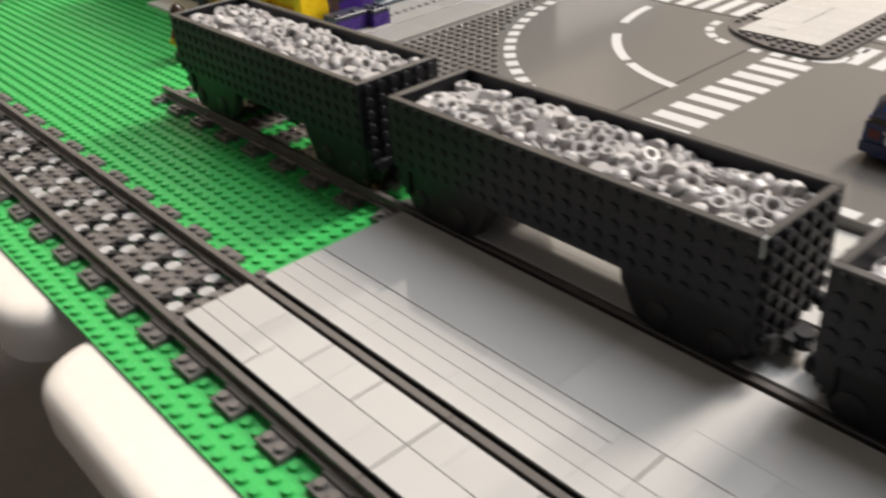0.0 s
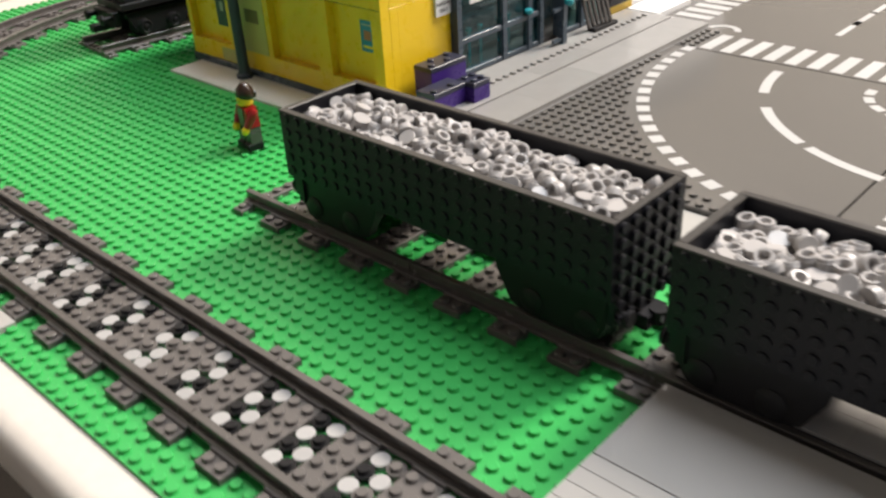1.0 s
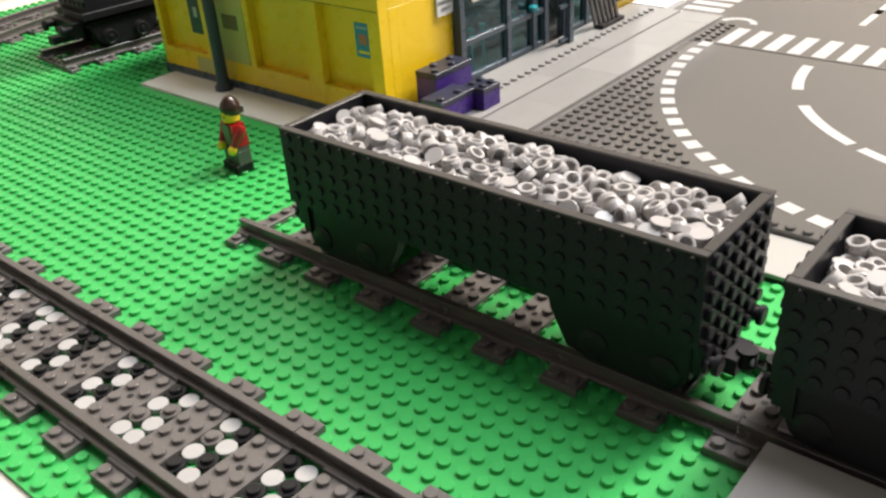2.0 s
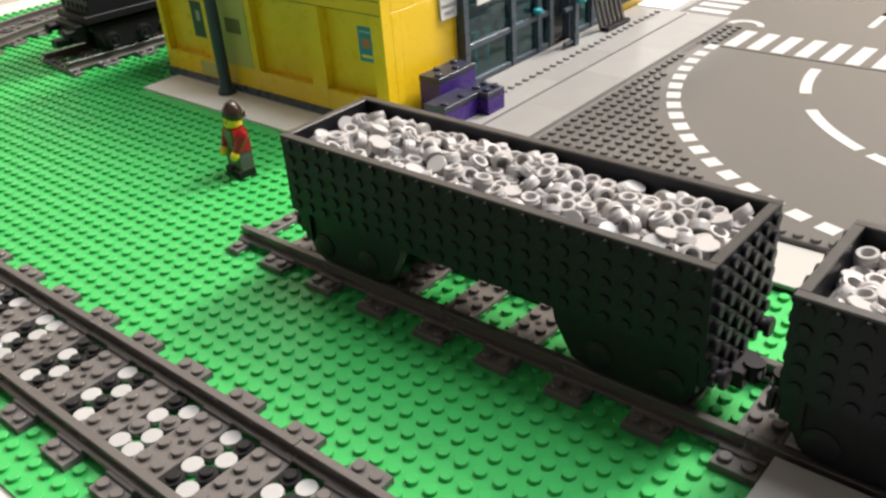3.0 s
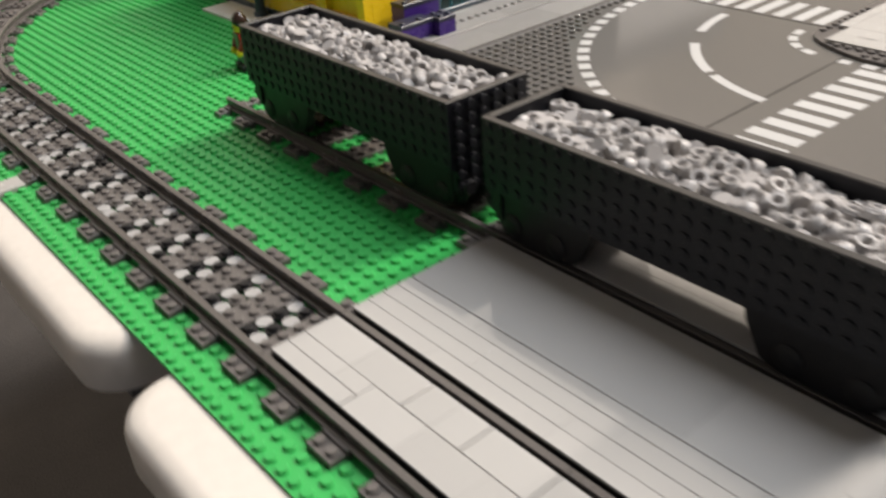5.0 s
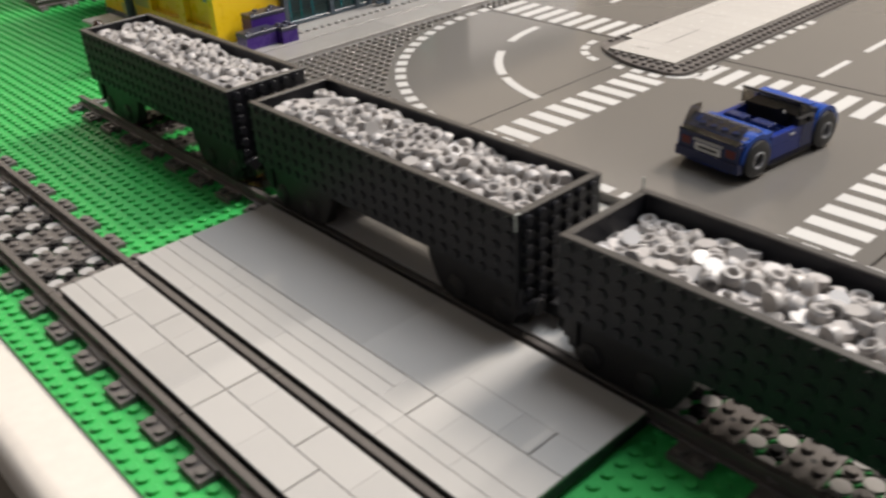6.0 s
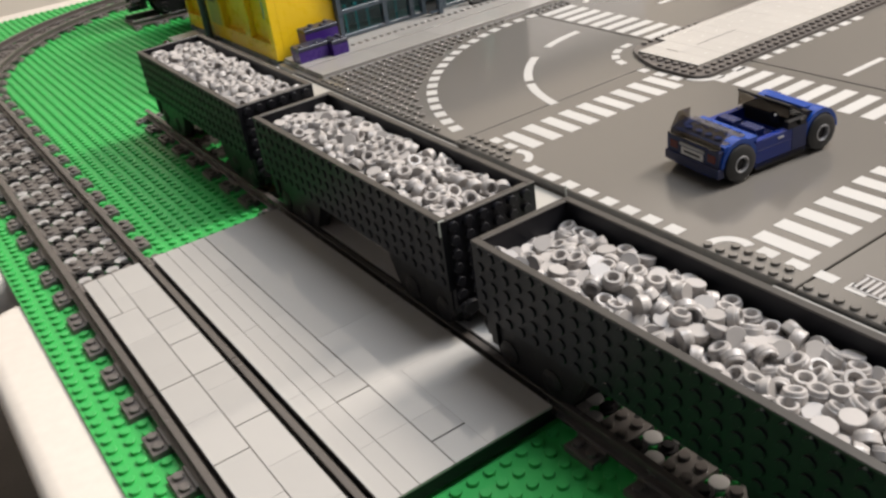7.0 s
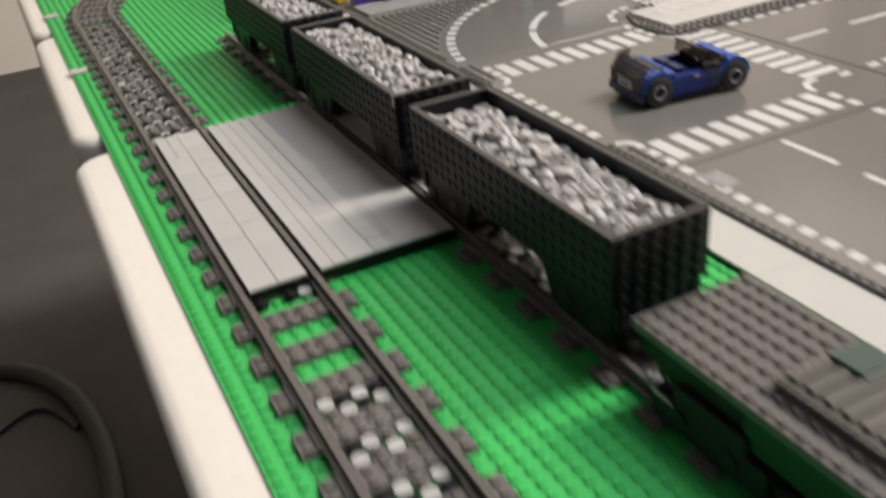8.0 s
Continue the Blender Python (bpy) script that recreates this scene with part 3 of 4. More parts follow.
def load(y_mid, seed, solid, rings, drop):
    """solid and rings: the shares of pieces lying closed side up and open side up; drop: how much lower the heap lies."""
    r = random.Random(seed)
    ob = thing("wagon_load", "heap of light grey hollow round toy pieces lying in the wagon", "toy load", "wagon loads", at=at(TX, y_mid, 0))
    hx, hy = 2.79, WLEN / 2 - 0.45
    placed, spots = [], []
    for _ in range(9000):
        x, y = r.uniform(-hx + .42, hx - .42), r.uniform(-hy + .42, hy - .42)
        d = 0.66
        if all((x - a) ** 2 + (y - b) ** 2 > d * d for a, b in placed):
            placed.append((x, y))
            if len(placed) >= 300:
                break
    for x, y in placed:
        z = heap(x / hx, y / hy) - drop - 0.25 + r.uniform(-.27, .27)
        tip = r.random()
        if tip < solid:
            rx = r.gauss(0, 28)
        elif tip < solid + rings:
            rx = 180 + r.gauss(0, 27)
        else:
            rx = r.uniform(40, 140)
        o = part("round_piece", CUP_SMOOTH, None, ob)
        m = at(x, y, z) @ Matrix.Rotation(r.uniform(0, 6.28), 4, "Z") @ Matrix.Rotation(radians(rx), 4, "X") @ Matrix.Translation((0, 0, -0.24 * S))
        o.matrix_basis = m
    g = Geo()
    for layer in range(2):
        for i in range(7):
            for j in range(28):
                x = -hx + .45 + i * (2 * hx - .9) / 6 + r.uniform(-.2, .2)
                y = -hy + .5 + j * (2 * hy - 1) / 27 + r.uniform(-.2, .2)
                x, y = max(-hx + .5, min(hx - .5, x)), max(-hy + .5, min(hy - .5, y))
                z = heap(x / hx, y / hy) - drop - 0.84 - 0.42 * layer
                k = len(g.v)
                src = cup_mesh(8)
                m = Matrix.Translation((x, y, z)) @ Matrix.Rotation(r.uniform(0, 6.28), 4, "Z") @ Matrix.Rotation(r.choice((0, math.pi)) + r.gauss(0, .5), 4, "X")
                g.add([tuple(m @ Vector(p)) for p in src.v], src.f)
    part("lower_load", g, LOAD_GREY, ob, kind="stuff", smooth=True)
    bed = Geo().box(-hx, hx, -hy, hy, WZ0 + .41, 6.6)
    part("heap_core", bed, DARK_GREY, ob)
    return ob


for k, ym in enumerate(W_MID):
    load(ym, 20 + k, (0.14, 0.18, 0.30)[k], (0.60, 0.52, 0.30)[k], (0.0, 0.05, 0.30)[k])


# ---- road plates ----
RZ = 0.8


def road_plate(x0, x1, y0, y1):
    r = thing("road_plate", "grey printed toy road plate with white markings on the table", "road plate", "road plates")
    part("plate", Geo().box(x0 + .08, x1 - .08, y0 + .08, y1 - .08, -0.2, RZ, 0.05), ROAD, r)
    return r


road_j = road_plate(30.2, 60.0, -33.4, 0.4)
road_n = road_plate(30.2, 59.4, 0.4, 36.0)
road_ne = road_plate(59.4, 91, 0.4, 36.0)
road_e = road_plate(60.0, 92, -33.4, 0.4)
road_s = road_plate(30.2, 60.0, -67, -33.4)
road_plate(60.0, 92, -67, -33.4)
PZ = RZ + 0.02


def mark(parent, outline, name="road_marking"):
    return part(name, Geo().prism(outline, RZ + 0.003, PZ), PAINT, parent)


def bar(parent, cx, cy, wx, wy):
    mark(parent, [(cx - wx / 2, cy - wy / 2), (cx + wx / 2, cy - wy / 2), (cx + wx / 2, cy + wy / 2), (cx - wx / 2, cy + wy / 2)])


def arc(parent, cx, cy, r, w, a0, a1, n=6):
    pts = [(cx + (r + w / 2) * math.cos(radians(a0 + (a1 - a0) * i / n)), cy + (r + w / 2) * math.sin(radians(a0 + (a1 - a0) * i / n))) for i in range(n + 1)]
    pts += [(cx + (r - w / 2) * math.cos(radians(a1 + (a0 - a1) * i / n)), cy + (r - w / 2) * math.sin(radians(a1 + (a0 - a1) * i / n))) for i in range(n + 1)]
    mark(parent, pts)


for k in range(9):
    bar(road_j, 34.15 + 2.09 * k, -3.98, 1.22, 4.1)
    bar(road_j, 33.95 + 2.09 * k, -30.0, 1.22, 4.2)
    bar(road_j, 56.2, -7.9 - 2.08 * k, 4.4, 1.2)
    bar(road_ne, 62.2, 23.15 - 2.08 * k, 4.8, 1.15)
    bar(road_ne, 68.2 + 2.07 * k, 2.9, 1.2, 4.8)
    bar(road_ne, 66.9 + 2.07 * k, 29.3, 1.2, 4.0)
# kerb dashes and rounded corners of the junction
for k in range(8):
    bar(road_j, 30.95, -9.3 - 2.05 * k, 0.95, 1.25)
    bar(road_e, 61.5 + 2.07 * k, -7.15, 1.25, 0.8)
    bar(road_e, 61.5 + 2.07 * k, -26.3, 1.25, 0.8)
arc(road_j, 31.1, -6.2, 1.45, 0.65, -75, 35, 8)
arc(road_j, 31.1, -27.9, 1.45, 0.65, -25, 100, 8)
arc(road_j, 54.2, -27.6, 1.9, 0.65, 75, 190, 8)
arc(road_j, 55.0, -5.2, 2.0, 0.65, 180, 280, 8)
for y in (-2.3, -4.2):
    bar(road_j, 32.6, y, 0.85, 1.2)
    bar(road_j, 52.4, y, 0.85, 1.2)
for y in (-29.8, -31.9):
    bar(road_j, 32.5, y, 0.85, 1.25)
    bar(road_j, 52.6, y, 0.85, 1.25)
bar(road_j, 57.6, -7.2, 1.25, 0.8)
bar(road_j, 57.6, -26.4, 1.25, 0.8)
for k in range(14):
    bar(road_s, 32.35 if k > 2 else 32.45, -33.9 - 2.02 * k, 0.85, 1.3)
    bar(road_s, 52.6, -34.6 - 2.02 * k, 0.85, 1.3)
for k in range(4):
    bar(road_s, 41.95, -37.0 - 8.1 * k, 0.6, 5.6)
    bar(road_e, 64.0 + 9.0 * k, -15.75, 5.6, 0.6)
    bar(road_ne, 77.0 + 9 * k if k < 2 else 73.0 + 9 * k - 18, 14.6, 5.6, 0.6)
# the bend
BX, BY = 58.4, -2.6
for k in range(20):
    a = 84.5 + 4.42 * k
    px, py = BX + 27.0 * math.cos(radians(a)), BY + 27.0 * math.sin(radians(a))
    if py > 0.8 and px < 59.0:
        arc(road_n, BX, BY, 27.0, 1.05, a - 1.32, a + 1.32, 2)
for a0, a1 in ((93, 112), (123, 147), (150, 171)):
    arc(road_n, BX, BY, 17.35, 0.85, a0, a1, 8)
for a in (95, 118, 141, 164, 187):
    if a < 180:
        arc(road_n, 57.2, 2.0, 4.6, 0.8, a - 8, a + 8, 3)
bar(road_j, 52.3, 0.95 - 1.2, 0.85, 1.0)
# drain grating
dr = thing("drain_grating", "pale printed drain grating on the grey road plate", "drain")
part("plate", Geo().box(32.4, 34.0, -38.1, -35.4, RZ + .003, RZ + .02), DARK_GREY, dr)
for k in range(7):
    part("bar", Geo().box(32.5, 33.9, -38.0 + .38 * k, -37.82 + .38 * k, RZ + .02, RZ + .05), LIGHT_GREY, dr)
part("rim", Geo().box(32.3, 32.42, -38.15, -35.35, RZ + .003, RZ + .05).box(33.98, 34.1, -38.15, -35.35, RZ + .003, RZ + .05), LIGHT_GREY, dr)


def studs_on(parent, cells, z=RZ, mat=None, n=10, name="studs"):
    g = Geo()
    for x, y in cells:
        g.stud(x, y, z, n)
    part(name, g, mat or ROAD, parent, kind="stuff", smooth=True)


STEP = 0.985
cells = []
for i in range(31):
    for j in range(28):
        x, y = 30.75 + i * STEP, 0.95 + j * STEP
        if math.hypot(x - BX, y - BY) > 28.3 and x < 59.2 and y < 25.9:
            cells.append((x, y))
studs_on(road_n, cells)
studs_on(road_ne, [(59.95 + i * STEP, 25.55 - j * STEP) for i in range(6) for j in range(2)])
arc(road_ne, 65.9, 24.5, 1.5, 0.65, -80, 80, 8)
cells = [(30.75 + i * STEP, -0.2 - j * STEP) for i in range(2) for j in range(7) if i == 0 or j < 6]
cells += [(30.75, -26.6 - j * STEP) for j in range(7)] + [(31.7, -28.0 - j * STEP) for j in range(5)]
studs_on(road_j, cells)
studs_on(road_s, [(30.75, -33.9 - j * STEP) for j in range(33)])

# ---- traffic island ----
isl = thing("traffic_island", "raised pale grey tiled toy traffic island between the lanes", "traffic island")
rim_line = [(53.1 + 1.6 - 1.6 * math.cos(radians(a)), -5.0 - 1.6 * math.sin(radians(a))) for a in range(0, 91, 15)]
rim_line += [(88, -6.6), (88, 5.2)] + [(57.3, 5.2), (56.6, 5.0), (55.7, 4.4), (54.9, 3.4), (54.3, 2.2), (53.8, 1.0), (53.4, -.2), (53.1, -1.4)]
part("base", Geo().prism(rim_line, RZ + .003, RZ + .30), DARK_GREY, isl)


def on_island(x, y):
    """A stud shows here: on the island's rim, outside its tiles."""
    if x < 54.5 and y < -5.4 or x < 54.2 and y > -1.0 or x < 55.2 and y > 2.0:
        return False
    return x < 54.9 and y < 3 or y < -4.8 or y > 4.3 and 57.5 < x < 66


cells = [(53.65 + i * STEP, -6.1 + j * STEP) for i in range(35) for j in range(12)]
cells = [c for c in cells if on_island(*c)]
studs_on(isl, cells, RZ + .30, DARK_GREY)
for i in range(16):
    for y0, y1 in ((-4.65, -0.5), (-0.5, 3.05), (3.08, 4.1)):
        if y0 > 3 and i < 2:
            continue
        x0 = 54.95 + 2 * i
        tile(x0, x0 + 2, y0, y1, RZ + .62, isl, CREAM, 0.31)

part("slot", Geo().box(56.88, 56.98, -0.4, 1.1, RZ + .628, RZ + .632), INK, isl, "dark gap in the tiles")
part("slot", Geo().box(59.5, 65.4, -0.56, -0.47, RZ + .628, RZ + .632), INK, isl, "dark gap in the tiles")

# ---- walkway by the building ----
walkway = thing("walkway", "pale grey tiled toy walkway along the glass doors", "walkway")
part("base", Geo().box(31.0, 66.0, 26.1, 35.95, RZ + .003, RZ + .16), LIGHT_GREY, walkway)
x = 31.0
k = 0
while x < 65:
    tile(x, min(x + 8, 66), 26.1, 30.1, RZ + .5, walkway, WALK_GREY, 0.35)
    tile(x - (3 if k else 0), min(x + 5, 66), 30.35, 32.35, RZ + .5, walkway, WALK_GREY, 0.35)
    x += 8
    k += 1
part("stud_strip", Geo().box(31.2, 66.0, 32.4, 35.95, RZ + .16, RZ + .48), WALK_GREY, walkway)
g = Geo()
for i in range(27):
    g.stud(38.8 + i, 32.9, RZ + .48, 10)
part("studs", g, WALK_GREY, walkway, kind="stuff", smooth=True)
single("white_plate", Geo().box(66.1, 73.0, 32.0, 35.9, RZ + .003, RZ + .55, .04), WHITE, "white flat plate lying past the walkway's end", "plate")

# ---- pale plates lying between the baseplates and the road ----
for k in range(-2, 7):
    top = 0.50 if k < 0 or k > 1 else 0.08
    g = Geo().use(BLACK).box(26.03, 30.15, -16.0 * k - 15.98, -16.0 * k - .02, -0.19, top - .24).use(PALE_PLATE)
    g.box(26.05, 30.17, -16.0 * k - 15.99, -16.0 * k - .01, top - .239, top, 0.02)
    single("pale_plate", g, None, "pale grey flat plate between the green baseplate and the road", "plate", "pale plates")

# ---- pale strip in front of the building ----
single("pavement", Geo().box(26.7, 26.98, 36.0, 63.98, 0.004, 0.25).box(27.02, 30.55, 36.0, 63.98, -0.19, 0.25), PAVING, "white plate strip beside the yellow building", "pavement", kind="structure")

# ---- yellow building ----
bld = thing("toy_building", "yellow toy brick building with slate base and teal glass doors", "toy building")
BX0, BY0, BY1 = 30.75, 36.75, 65.3
part("base", Geo().box(BX0 - .15, 39.0, BY0 + .1, BY1 + .1, -0.2, 0.85, 0.05), SLATE, bld, "slate-blue base course")


def west_panel(y0, y1, z0, z1, depth=0.0, name="wall_panel", mat=YELLOW):
    part(name, Geo().box(BX0 + depth, BX0 + depth + 1.0, y0 + .01, y1 - .01, z0, z1, 0.03), mat, bld)


# piers and bands between three recessed bays
west_panel(64.7, BY1, 0.85, 15.0, 0, "pier")
west_panel(51.8, 58.5, 0.85, 15.0, 0, "pier")
west_panel(43.5, 45.2, 0.85, 15.0, 0, "pier")
west_panel(BY0, 38.0, 0.85, 15.0, 0, "pier")
for y0, y1 in ((58.5, 64.7), (45.2, 51.8), (38.0, 43.5)):
    west_panel(y0, y1, 0.85, 2.57, 0, "sill")
    west_panel(y0, y1, 9.1, 15.0, 0, "lintel")
    west_panel(y0, y1, 2.57, 9.1, 0.75, "recessed_panel")
for z in (9.1, 10.1):
    part("groove", Geo().box(BX0 - .02, BX0 + .05, 36.9, 58.4, z, z + .05), BROWN, bld)
part("sand_panel", Geo().box(BX0 - .06, BX0 - .003, 52.5, 56.2, 2.6, 8.9), SAND_GREEN, bld)
part("sand_panel", Geo().box(BX0 - .06, BX0 - .003, 56.2, 60.2, 0.95, 2.2), SAND_GREEN, bld)
part("vent", Geo().box(BX0 - .12, BX0 - .06, 53.4, 55.35, 5.5, 6.75), VENT, bld, "olive-brown vent plate")
part("roof_band", Geo().box(BX0 - .2, 39.2, BY0 - .25, BY1, 11.3, 11.7, .04), ORANGE_RED, bld, "orange-red roof band")
part("parapet", Geo().box(BX0 - .1, 39.1, BY0 - .15, BY1, 11.72, 15.0, .04), YELLOW, bld)
part("back_wall", Geo().box(38.0, 39.0, 38.6, BY1, 0.86, 11.28), YELLOW, bld)
# south wall: smooth panels between a corner strip and the door post
part("wall_panel", Geo().box(BX0 + 1.02, BX0 + 1.9, BY0, BY0 + 1.0, 0.86, 9.1, .012), YELLOW, bld)
part("wall_panel", Geo().box(BX0 + 1.91, 38.95, BY0, BY0 + 1.0, 0.86, 9.1, .012), YELLOW, bld)
part("wall_panel", Geo().box(BX0 + 1.02, 38.95, BY0, BY0 + 1.0, 9.12, 11.28, .012), YELLOW, bld)
# teal glass front
fx = [39.3, 45.5, 49.3, 51.1, 54.2, 58.0, 62.4]
for xx in fx:
    part("door_post", Geo().box(xx - .28, xx + .28, 35.95, 36.74, 1.28, 11.3, .05), SLATE, bld)
for a, b in zip(fx, fx[1:]):
    for z0, z1 in ((1.3, 1.72), (4.2, 4.65), (9.0, 9.5)):
        if a not in (51.1,):
            part("door_rail", Geo().box(a + .29, b - .29, 36.05, 36.65, z0, z1, .04), SLATE, bld)
    if a not in (51.1,):
        for z0, z1 in ((1.74, 4.18), (4.67, 8.98)):
            o = part("pane", Geo().box(a + .3, b - .3, 36.3, 36.42, z0, z1), TEAL_GLASS, bld)
            o.visible_shadow = False
part("inner_wall", Geo().box(39.05, 62.8, 41.0, 41.5, 0.8, 11.3), SLATE, bld)
part("inner_floor", Geo().box(39.05, 62.8, 36.76, 41.0, 0.3, 1.3), DARK_GREY, bld)
for xx in (40.8, 42.3, 43.9, 46.5, 48.0):
    part("inner_post", Geo().lathe(xx, 37.7, 1.3, [(.16, 0), (.16, 3.1), (.3, 3.2), (.3, 3.5)], 10), TEAL, bld, smooth=True)
for zz in (5.5, 7.2):
    part("inner_shelf", Geo().box(39.8, 48.9, 37.9, 38.7, zz, zz + .35), SLATE, bld)
part("door_handle", Geo().lathe(48.75, 35.75, 5.1, [(.2, -.3), (.42, -.15), (.42, .15), (.2, .3)], 12), TEAL, bld, "teal round door handle", smooth=True)
part("side_wall", Geo().box(62.7, 67.5, 36.1, 37.1, 0.97, 4.4, .04), YELLOW, bld)
part("side_wall", Geo().box(62.7, 67.5, 36.2, 37.1, 4.42, 11.3, .04), SLATE, bld)
part("side_wall", Geo().box(67.5, 90, 36.15, 37.1, 0.97, 11.3, .04), WHITE, bld)
part("upper_wall", Geo().box(39.15, 90, 36.2, 37.2, 11.32, 15.0, .04), SLATE, bld)
part("dark_plinth", Geo().box(62.6, 68.0, 35.7, 36.08, 2.2, 4.2, .04), BLACK, bld)
part("roof", Geo().box(BX0, 90, BY0 + .5, BY1 - .5, 14.6, 15.4), SLATE, bld)

PX = BX0 + .75
pole = single("pole", Geo().lathe(29.75, 55.6, 0.25, [(.8, 0), (.8, .35), (.62, .5), (.52, 1.2), (.52, 15.5)], 14), POSTER_DARK, "near-black slate round pole on the pale strip beside the building", "pole", smooth=True)
single("poster", Geo().use(POSTER_DARK).box(PX - .06, PX - .004, 59.3, 61.2, 4.1, 7.3).use(POSTER_PALE).box(PX - .08, PX - .062, 60.0, 60.5, 5.6, 6.5), None, "small dark poster with a pale shape on yellow wall", "poster")
single("poster", Geo().use(POSTER_BLUE).box(PX - .06, PX - .004, 38.5, 40.1, 5.2, 7.85).use(POSTER_ORANGE).box(PX - .08, PX - .062, 38.9, 39.7, 6.2, 7.0).use(SKIN_YELLOW).box(PX - .08, PX - .062, 38.75, 39.85, 5.5, 5.72).use(POSTER_PALE).box(PX - .08, PX - .062, 38.7, 39.9, 7.42, 7.56), None, "small blue poster with an orange patch on yellow wall", "poster")


def lettering(text, size, x, y, z, mat, parent):
    cu = bpy.data.curves.new("lettering", "FONT")
    cu.body, cu.size, cu.align_x, cu.extrude = text, size * S, "CENTER", 0.01 * S
    cu.materials.append(mat)
    o = new("lettering", cu)
    o.parent = parent
    o.matrix_basis = at(x, y, z, 0, 90)
    return o


sign = thing("sign", "white sign with black lettering on the yellow wall", "sign")
part("board", Geo().box(37.0, 38.9, BY0 - .22, BY0 - .004, 7.2, 9.7), WHITE, sign)
lettering("PARKING", 0.42, 37.95, BY0 - .232, 8.05, INK, sign)
lettering("ONLY", 0.42, 37.95, BY0 - .232, 7.5, INK, sign)
part("text_bar", Geo().box(37.2, 38.7, BY0 - .235, BY0 - .222, 8.75, 8.93).box(37.3, 38.6, BY0 - .235, BY0 - .222, 9.15, 9.3), INK, sign)
red_sign = thing("sign", "small white and red notice on the glass doors", "sign")
part("board", Geo().box(40.6, 42.3, 35.84, 35.94, 7.6, 9.9), WHITE, red_sign)
part("red_patch", Geo().box(40.8, 42.1, 35.80, 35.838, 8.6, 9.7), RED, red_sign)
post = thing("post", "dark slate post standing by the glass doors", "post")
part("shaft", Geo().box(52.2, 52.8, 34.2, 34.8, RZ + .48, 11.0, .04), SLATE, post)
for z in (1.6, 4.6):
    part("crossbar", Geo().box(50.9, 52.2, 34.35, 34.65, z, z + .3), SLATE, post)
part("lamp", Geo().lathe(52.6, 33.9, 5.4, [(.15, -.4), (.45, -.2), (.45, .2), (.15, .4)], 12), TEAL, post, smooth=True)
rack = thing("bike_rack", "dark grey toy grille rack leaning by the doors", "rack")
for k in range(6):
    g = Geo().box(-.16, .16, 0, .25, 0, 3.9, .03)
    o = part("slat", g, RAIL_GREY, rack)
    o.matrix_basis = at(57.2 + .62 * k, 34.4 - .1 * k, RZ + .55, 0, 0, 0) @ Matrix.Rotation(radians(-22), 4, "Y")
part("foot", Geo().box(57.0, 61.0, 33.7, 34.4, RZ + .485, RZ + .85, .04), BLACK, rack)
part("top_bar", Geo().box(55.5, 59.5, 34.2, 34.5, 4.6, 4.9, .04), RAIL_GREY, rack)


# ---- purple crates on the walkway ----
def crate(x0, x1, y0, y1, z0, z1, label):
    c = thing("purple_crate", label, "toy crate", "purple crates")
    part("body", Geo().box(x0, x1, y0, y1, z0, z1 - .42, 0.03), PURPLE, c)
    part("lid", Geo().box(x0 - .02, x1 + .02, y0 - .02, y1 + .02, z1 - .4, z1, 0.04), LID_SLATE, c, "dark slate plate lid")
    g = Geo()
    for i in range(int(x1 - x0)):
        for j in range(int(y1 - y0)):
            if (i + j) % 2 == 0 or x1 - x0 < 2.5:
                g.stud(x0 + .5 + i, y0 + .5 + j, z1, 10)
    part("studs", g, LID_SLATE, c, kind="stuff", smooth=True)


crate(33.5, 37.8, 34.1, 36.1, RZ + .52, 4.1, "tall purple toy crate with a slate plate lid")
crate(31.3, 35.1, 31.8, 33.8, RZ + .52, 3.0, "low purple toy crate with a slate plate lid")
crate(35.15, 37.15, 30.9, 32.9, RZ + .52, 3.0, "small purple toy crate at the others' end")


